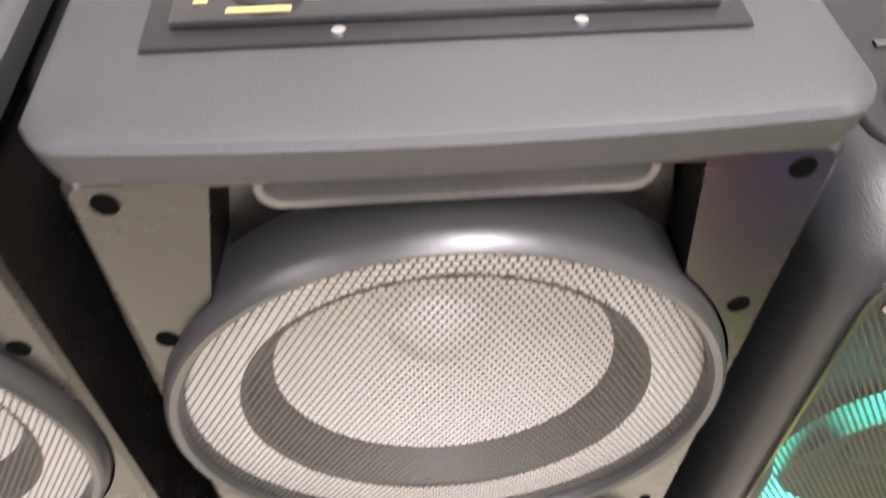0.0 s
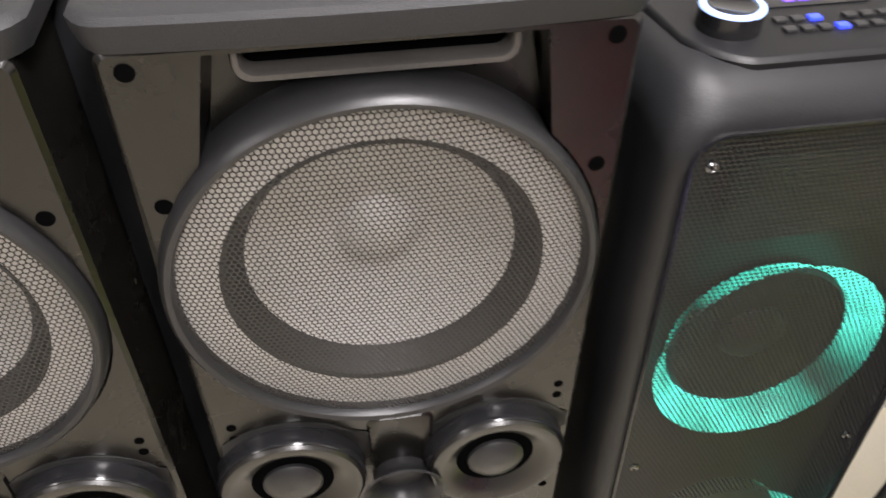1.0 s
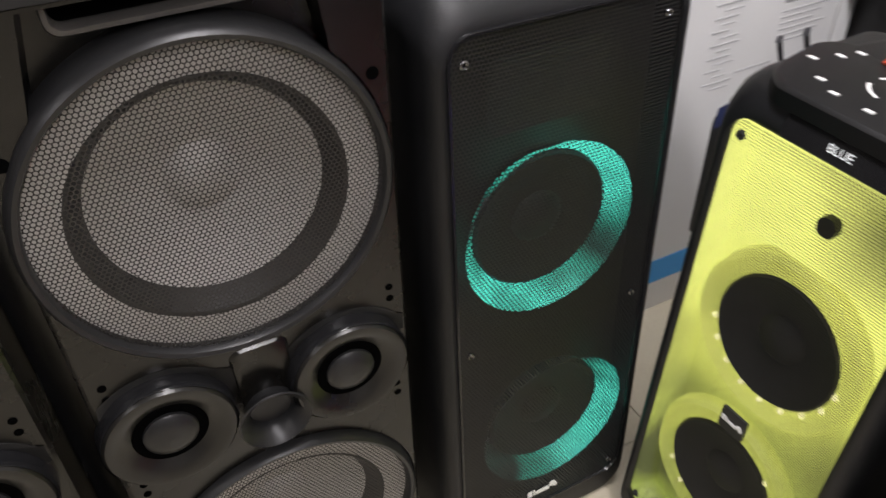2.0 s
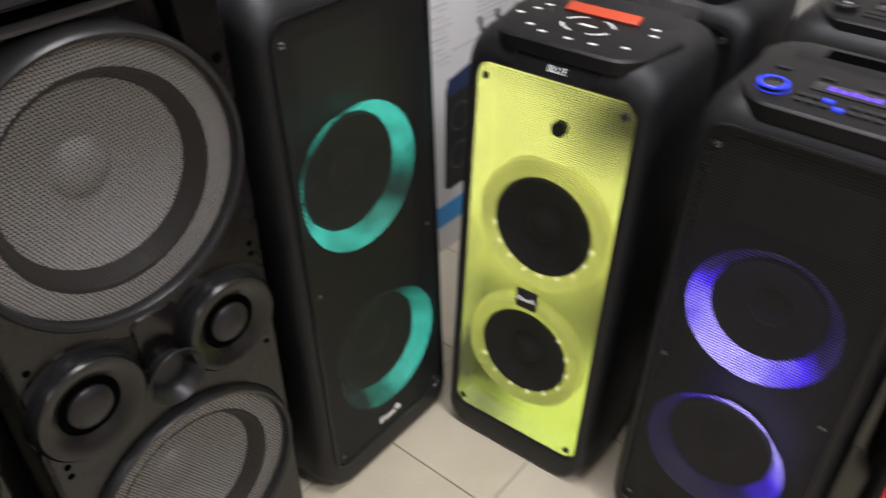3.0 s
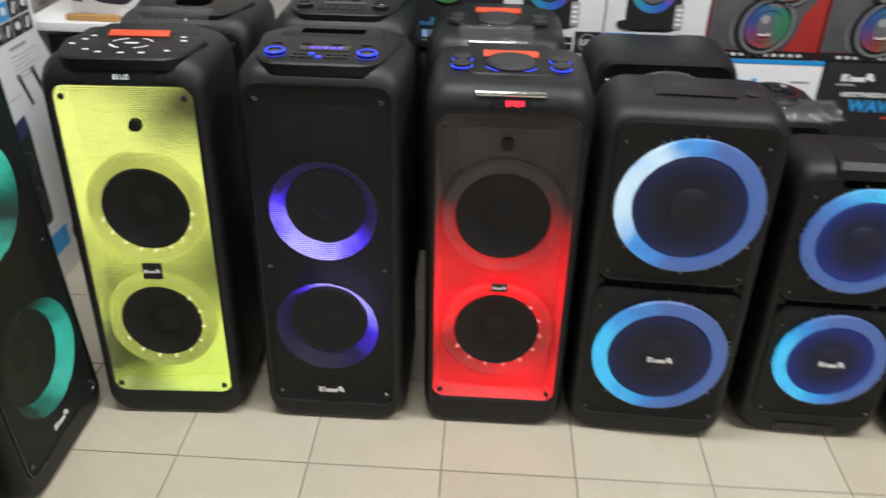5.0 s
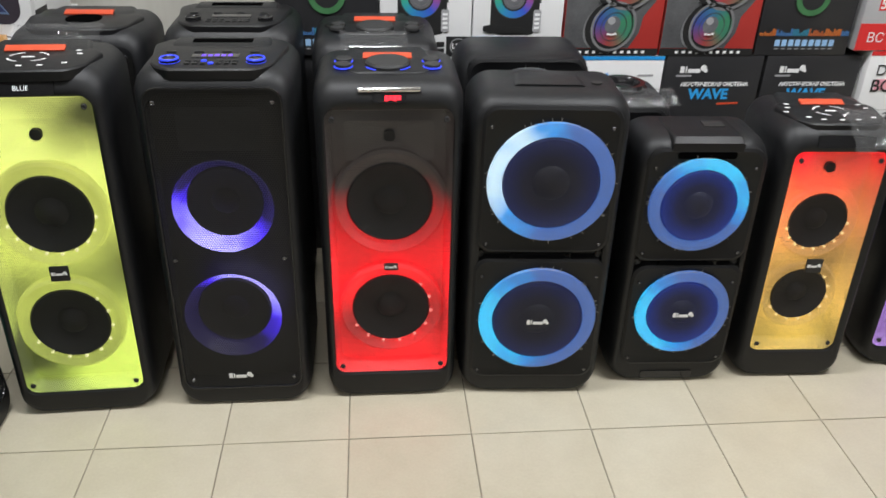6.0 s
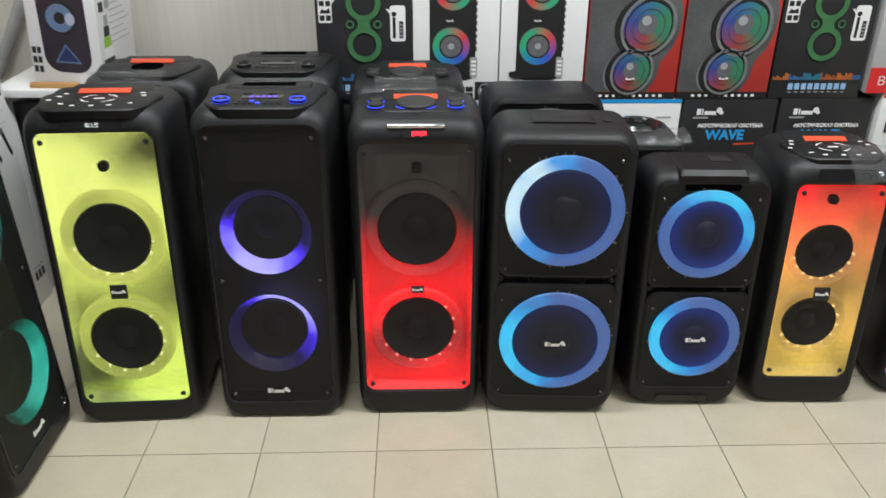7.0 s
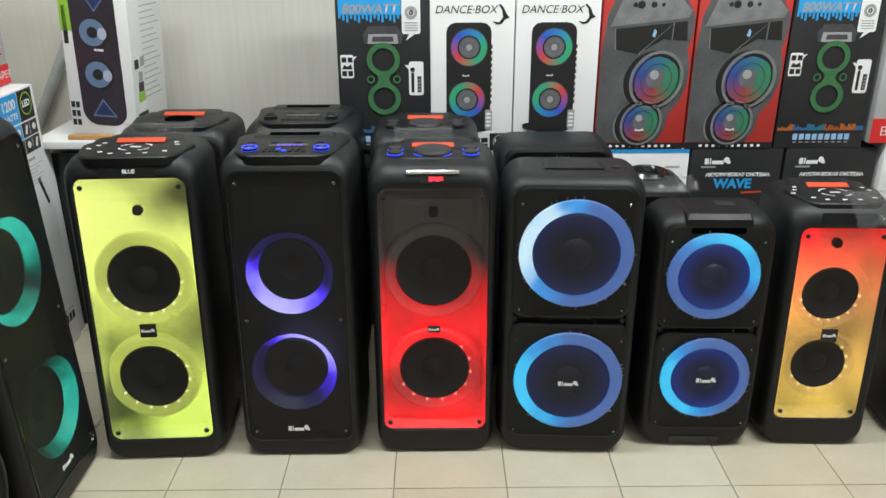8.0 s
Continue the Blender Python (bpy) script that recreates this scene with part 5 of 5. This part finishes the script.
def power_carton(m, w, d, h, power, band, ox=0.0, k=1.0):
    """A grey carton with a red band round its foot."""
    ob = carton(m, "silver-grey carton with a red lower band", w, d, h, GREY_CARD)
    a = ox - w / 2
    strip(ob, -w / 2 + 0.001, w / 2 - 0.001, 0.002, 0.085 * k, RED_PRINT)
    words(band, 0.042 * k, a + 0.03, -0.002, 0.028 * k, WHITE_INK, ob, "LEFT")
    strip(ob, a + 0.1 - 0.055 * k, a + 0.1 + 0.055 * k, 0.125 * k, 0.165 * k, RED_PRINT)
    strip(ob, a + 0.1 - 0.055 * k, a + 0.1 + 0.055 * k, 0.165 * k, 0.215 * k, WHITE_INK)
    words("PMPO", 0.042 * k, a + 0.1, -0.002, 0.174 * k, BLACK_INK, ob, bold=0.0012)
    words(power, 0.042 * k, a + 0.1, -0.002, 0.131 * k, WHITE_INK, ob, bold=0.0008)
    ring_print(ob, a + 0.11, 0.285 * k, 0.026 * k, 0.019 * k, RED_PRINT, -0.002)
    disc(ob, a + 0.11, 0.285 * k, 0.010 * k, RED_PRINT)
    strip(ob, a + 0.09, a + 0.13, 0.245 * k, 0.25 * k, GREY_INK)
    return ob


def pink_carton(m):
    ob = carton(m, "low white carton with red and black lettering", 0.36, 0.30, 0.345, WHITE_CARD)
    strip(ob, -0.14, 0.06, 0.218, 0.255, PINK_INK)
    words("DANCE", 0.05, -0.15, -0.002, 0.268, BLACK_INK, ob, "LEFT")
    words("BOX", 0.058, -0.155, -0.002, 0.214, BLACK_INK, ob, "LEFT", bold=0.0008)
    words('8"x2', 0.05, -0.16, -0.002, 0.11, BLACK_INK, ob, "LEFT", slant=0.2)
    part("box_edge", block(-0.179, 0.179, -0.0015, 0.0, 0.332, 0.345), RED_PRINT, ob)
    return ob


pink_carton(pose(1.525, FY - 0.02, 0))
pink_carton(pose(1.525, FY - 0.02, 0.346))
power_carton(pose(1.48, FY - 0.02, 0.6925), 0.40, 0.28, 0.50, "500W", "ВСТРОЕН")
spec_carton(pose(-1.48, 0.663, 0, 0, 0, 90), 0.40, 0.30, 0.915)
power_carton(pose(-1.545, 0.685, 0.917, 0, 0, 90), 0.36, 0.23, 0.42, "800W", "БАТАРЕЯ", 0.195, 0.74)


def tall_carton(m, w, d, h):
    """A tall white and lime carton with a dark rounded speaker printed on it; small print on its side."""
    ob = carton(m, "tall white and lime carton with a dark speaker picture", w, d, h, WHITE_CARD)
    a = -w / 2
    strip(ob, a, a + 0.045, h * 0.55, h, LIME_INK)
    x0, x1 = a + 0.046, w / 2 - 0.030
    part("speaker_print", slab([(x - 0.02 * (z - 0.05) / h, z) for x, z in outline(x0, x1, 0.035, h - 0.04, 0.05)], -0.0012, 0.0), PLUM, ob, smooth=False)
    cx = (x0 + x1) / 2
    for cz, dx in ((0.205, -0.005), (0.34, -0.010)):
        disc(ob, cx + dx, cz, 0.050, BLACK_INK, -0.0020)
        ring_print(ob, cx + dx - 0.006, cz, 0.043, 0.018, PALE_SLATE, -0.003)
        disc(ob, cx + dx + 0.026, cz - 0.002, 0.019, SHEEN_INK, -0.0038, 0.8)
    for z0, z1 in ((0.065, 0.125), (0.465, 0.405)):
        part("emblem_print", slab([(cx - 0.042, z0), (cx + 0.042, z0), (cx - 0.004, z1)], -0.003, -0.002), PALE_SLATE, ob, smooth=False)
        part("emblem_print", slab([(cx - 0.034, z0 * 0.9 + z1 * 0.1), (cx + 0.034, z0 * 0.9 + z1 * 0.1), (cx - 0.003, z0 * 0.12 + z1 * 0.88)], -0.004, -0.003), NAVY, ob, smooth=False)
    strip(ob, cx - 0.015, cx + 0.015, 0.282, 0.288, WHITE_INK, -0.003)
    strip(ob, a + 0.008, a + 0.022, 0.3, 0.42, BLACK_INK)
    for j in range(3):
        strip(ob, a + 0.006, a + 0.018, 0.03 + j * 0.03, 0.05 + j * 0.03, BLACK_INK)
        strip(ob, a + 0.022, a + 0.034, 0.03 + j * 0.03, 0.05 + j * 0.03, BLACK_INK)
    # the side panel
    x = w / 2
    for j in range(20):
        part("print", block(x, x + 0.001, 0.09, 0.235 - 0.02 * (j % 3), 0.12 + j * 0.02, 0.1225 + j * 0.02), GREY_INK, ob, smooth=False)
    for j, mt in enumerate((LIME_INK, BLACK_INK, WHITE_INK, LIME_INK, BLACK_INK, GREY_INK)):
        wd = 0.09 * (1 - j / 7)
        part("print", block(x, x + 0.0012, 0.06 - wd / 2, 0.06 + wd / 2, 0.01 + j * 0.034, 0.042 + j * 0.034), mt, ob, smooth=False)
    part("print", block(x, x + 0.0012, 0.02, 0.05, 0.225, 0.255), BLACK_INK, ob, smooth=False)
    part("print", block(x, x + 0.0012, 0.065, 0.095, 0.23, 0.26), GREY_INK, ob, smooth=False)
    return ob


PLUM = grained("dark_plum_print", (0.028, 0.02, 0.03), 0.35, var=0.4, scale=12)
PALE_SLATE = plain("slate_blue_print", (0.13, 0.20, 0.33), 0.45)
SHEEN_INK = plain("pale_lilac_print", (0.42, 0.46, 0.58), 0.45)
tall_carton(pose(-1.305, 0.945, 0.7235, 0, 3.5, -4), 0.225, 0.27, 0.62)
# the low table under it
table = thing("side_table", pose(-1.5, 1.18, 0), "white laminate side table in the corner", "table")
part("tabletop", block(-0.04, 0.29, -0.29, 0.2, 0.69, 0.715, 0.003), WHITE_CARD, table)
for tx, ty in ((-0.02, -0.26), (0.26, -0.26), (-0.02, 0.17), (0.26, 0.17)):
    part("leg", block(tx - 0.02, tx + 0.02, ty - 0.02, ty + 0.02, 0, 0.69, 0.002), LAMP_FRAME, table)
WOOD = grained("pale_varnished_wood", (0.5, 0.27, 0.09), 0.45, var=0.2, scale=40)
tagged(part("wooden_strip", tilt(block(-0.075, 0.075, -0.012, 0.012, 0, 0.016, 0.003), pose(-1.345, 0.922, 0.7155, 0, 0, -2)), WOOD), "short pale wooden strip on the table edge", "wood strip")
dark_box = carton(pose(-1.40, 0.955, 0, 0, 0, 0), "black carton with pale chevrons under the table", 0.46, 0.3, 0.66, BLACK_CARD)
for k in range(2):
    part("chevron_print", slab([(-0.06 + k * 0.03, 0.46), (-0.045 + k * 0.03, 0.46), (-0.01 + k * 0.03, 0.50), (-0.045 + k * 0.03, 0.54), (-0.06 + k * 0.03, 0.54), (-0.025 + k * 0.03, 0.50)], -0.0015, -0.0005), PALE_SLATE, dark_box, smooth=False)
lime_box = carton(pose(-1.30, 0.885, 0), "small lime and white carton on the floor", 0.24, 0.05, 0.40, WHITE_CARD)
strip(lime_box, -0.12, 0.12, 0.33, 0.398, LIME_INK)
disc(lime_box, -0.02, 0.2, 0.07, DARK_PRINT)
ring_print(lime_box, -0.02, 0.2, 0.07, 0.055, GREY_INK, -0.004)
# a grey brace against the back wall
bm = loft([(circle(0, 0, 0.022, 16), 0), (circle(0, 0, 0.022, 16), 1.5)])
tagged(part("wall_brace", tilt(bm, Matrix.Translation((-1.80, 1.46, 0.62)) @ pose(0, 0, 0, 0, 29, 0) @ pose(0, 0, 0, 90, 0, 0)), grained("grey_painted_tube", (0.42, 0.43, 0.43), 0.4)), "slanting grey painted tube against the wall", "tube")

# ---- floor tiles ----
T = 0.3


def tile_mesh():
    g, b = 0.0012, 0.0016
    h = T / 2 - g
    bm = bmesh.new()
    rows = [[bm.verts.new((x * s, y * s, z)) for x, y in ((-1, -1), (1, -1), (1, 1), (-1, 1))] for s, z in ((h, -0.004), (h, -0.0012), (h - b, 0.0))]
    for a, c in zip(rows, rows[1:]):
        for i in range(4):
            bm.faces.new((a[i], a[(i + 1) % 4], c[(i + 1) % 4], c[i]))
    bm.faces.new(rows[-1])
    me = bpy.data.meshes.new("tile")
    bm.to_mesh(me)
    bm.free()
    me.materials.append(TILE)
    return me


TM = tile_mesh()
for i in range(-8, 10):
    for j in range(-9, 5):
        t_ob = new("tile", TM)
        t_ob.parent = floor
        t_ob.matrix_basis = Matrix.Translation(((i + 0.5) * T, (j + 0.5) * T, random.uniform(-0.0004, 0.0)))
bm = bmesh.new()
for i in range(-8, 10):
    for j in range(-14, -9):
        block(i * T + 0.0012, (i + 1) * T - 0.0012, j * T + 0.0012, (j + 1) * T - 0.0012, -0.004, 0.0, bm=bm)
far_tiles = part("far_tiles", bm, TILE, floor, smooth=False)
far_tiles["kind"] = "stuff"
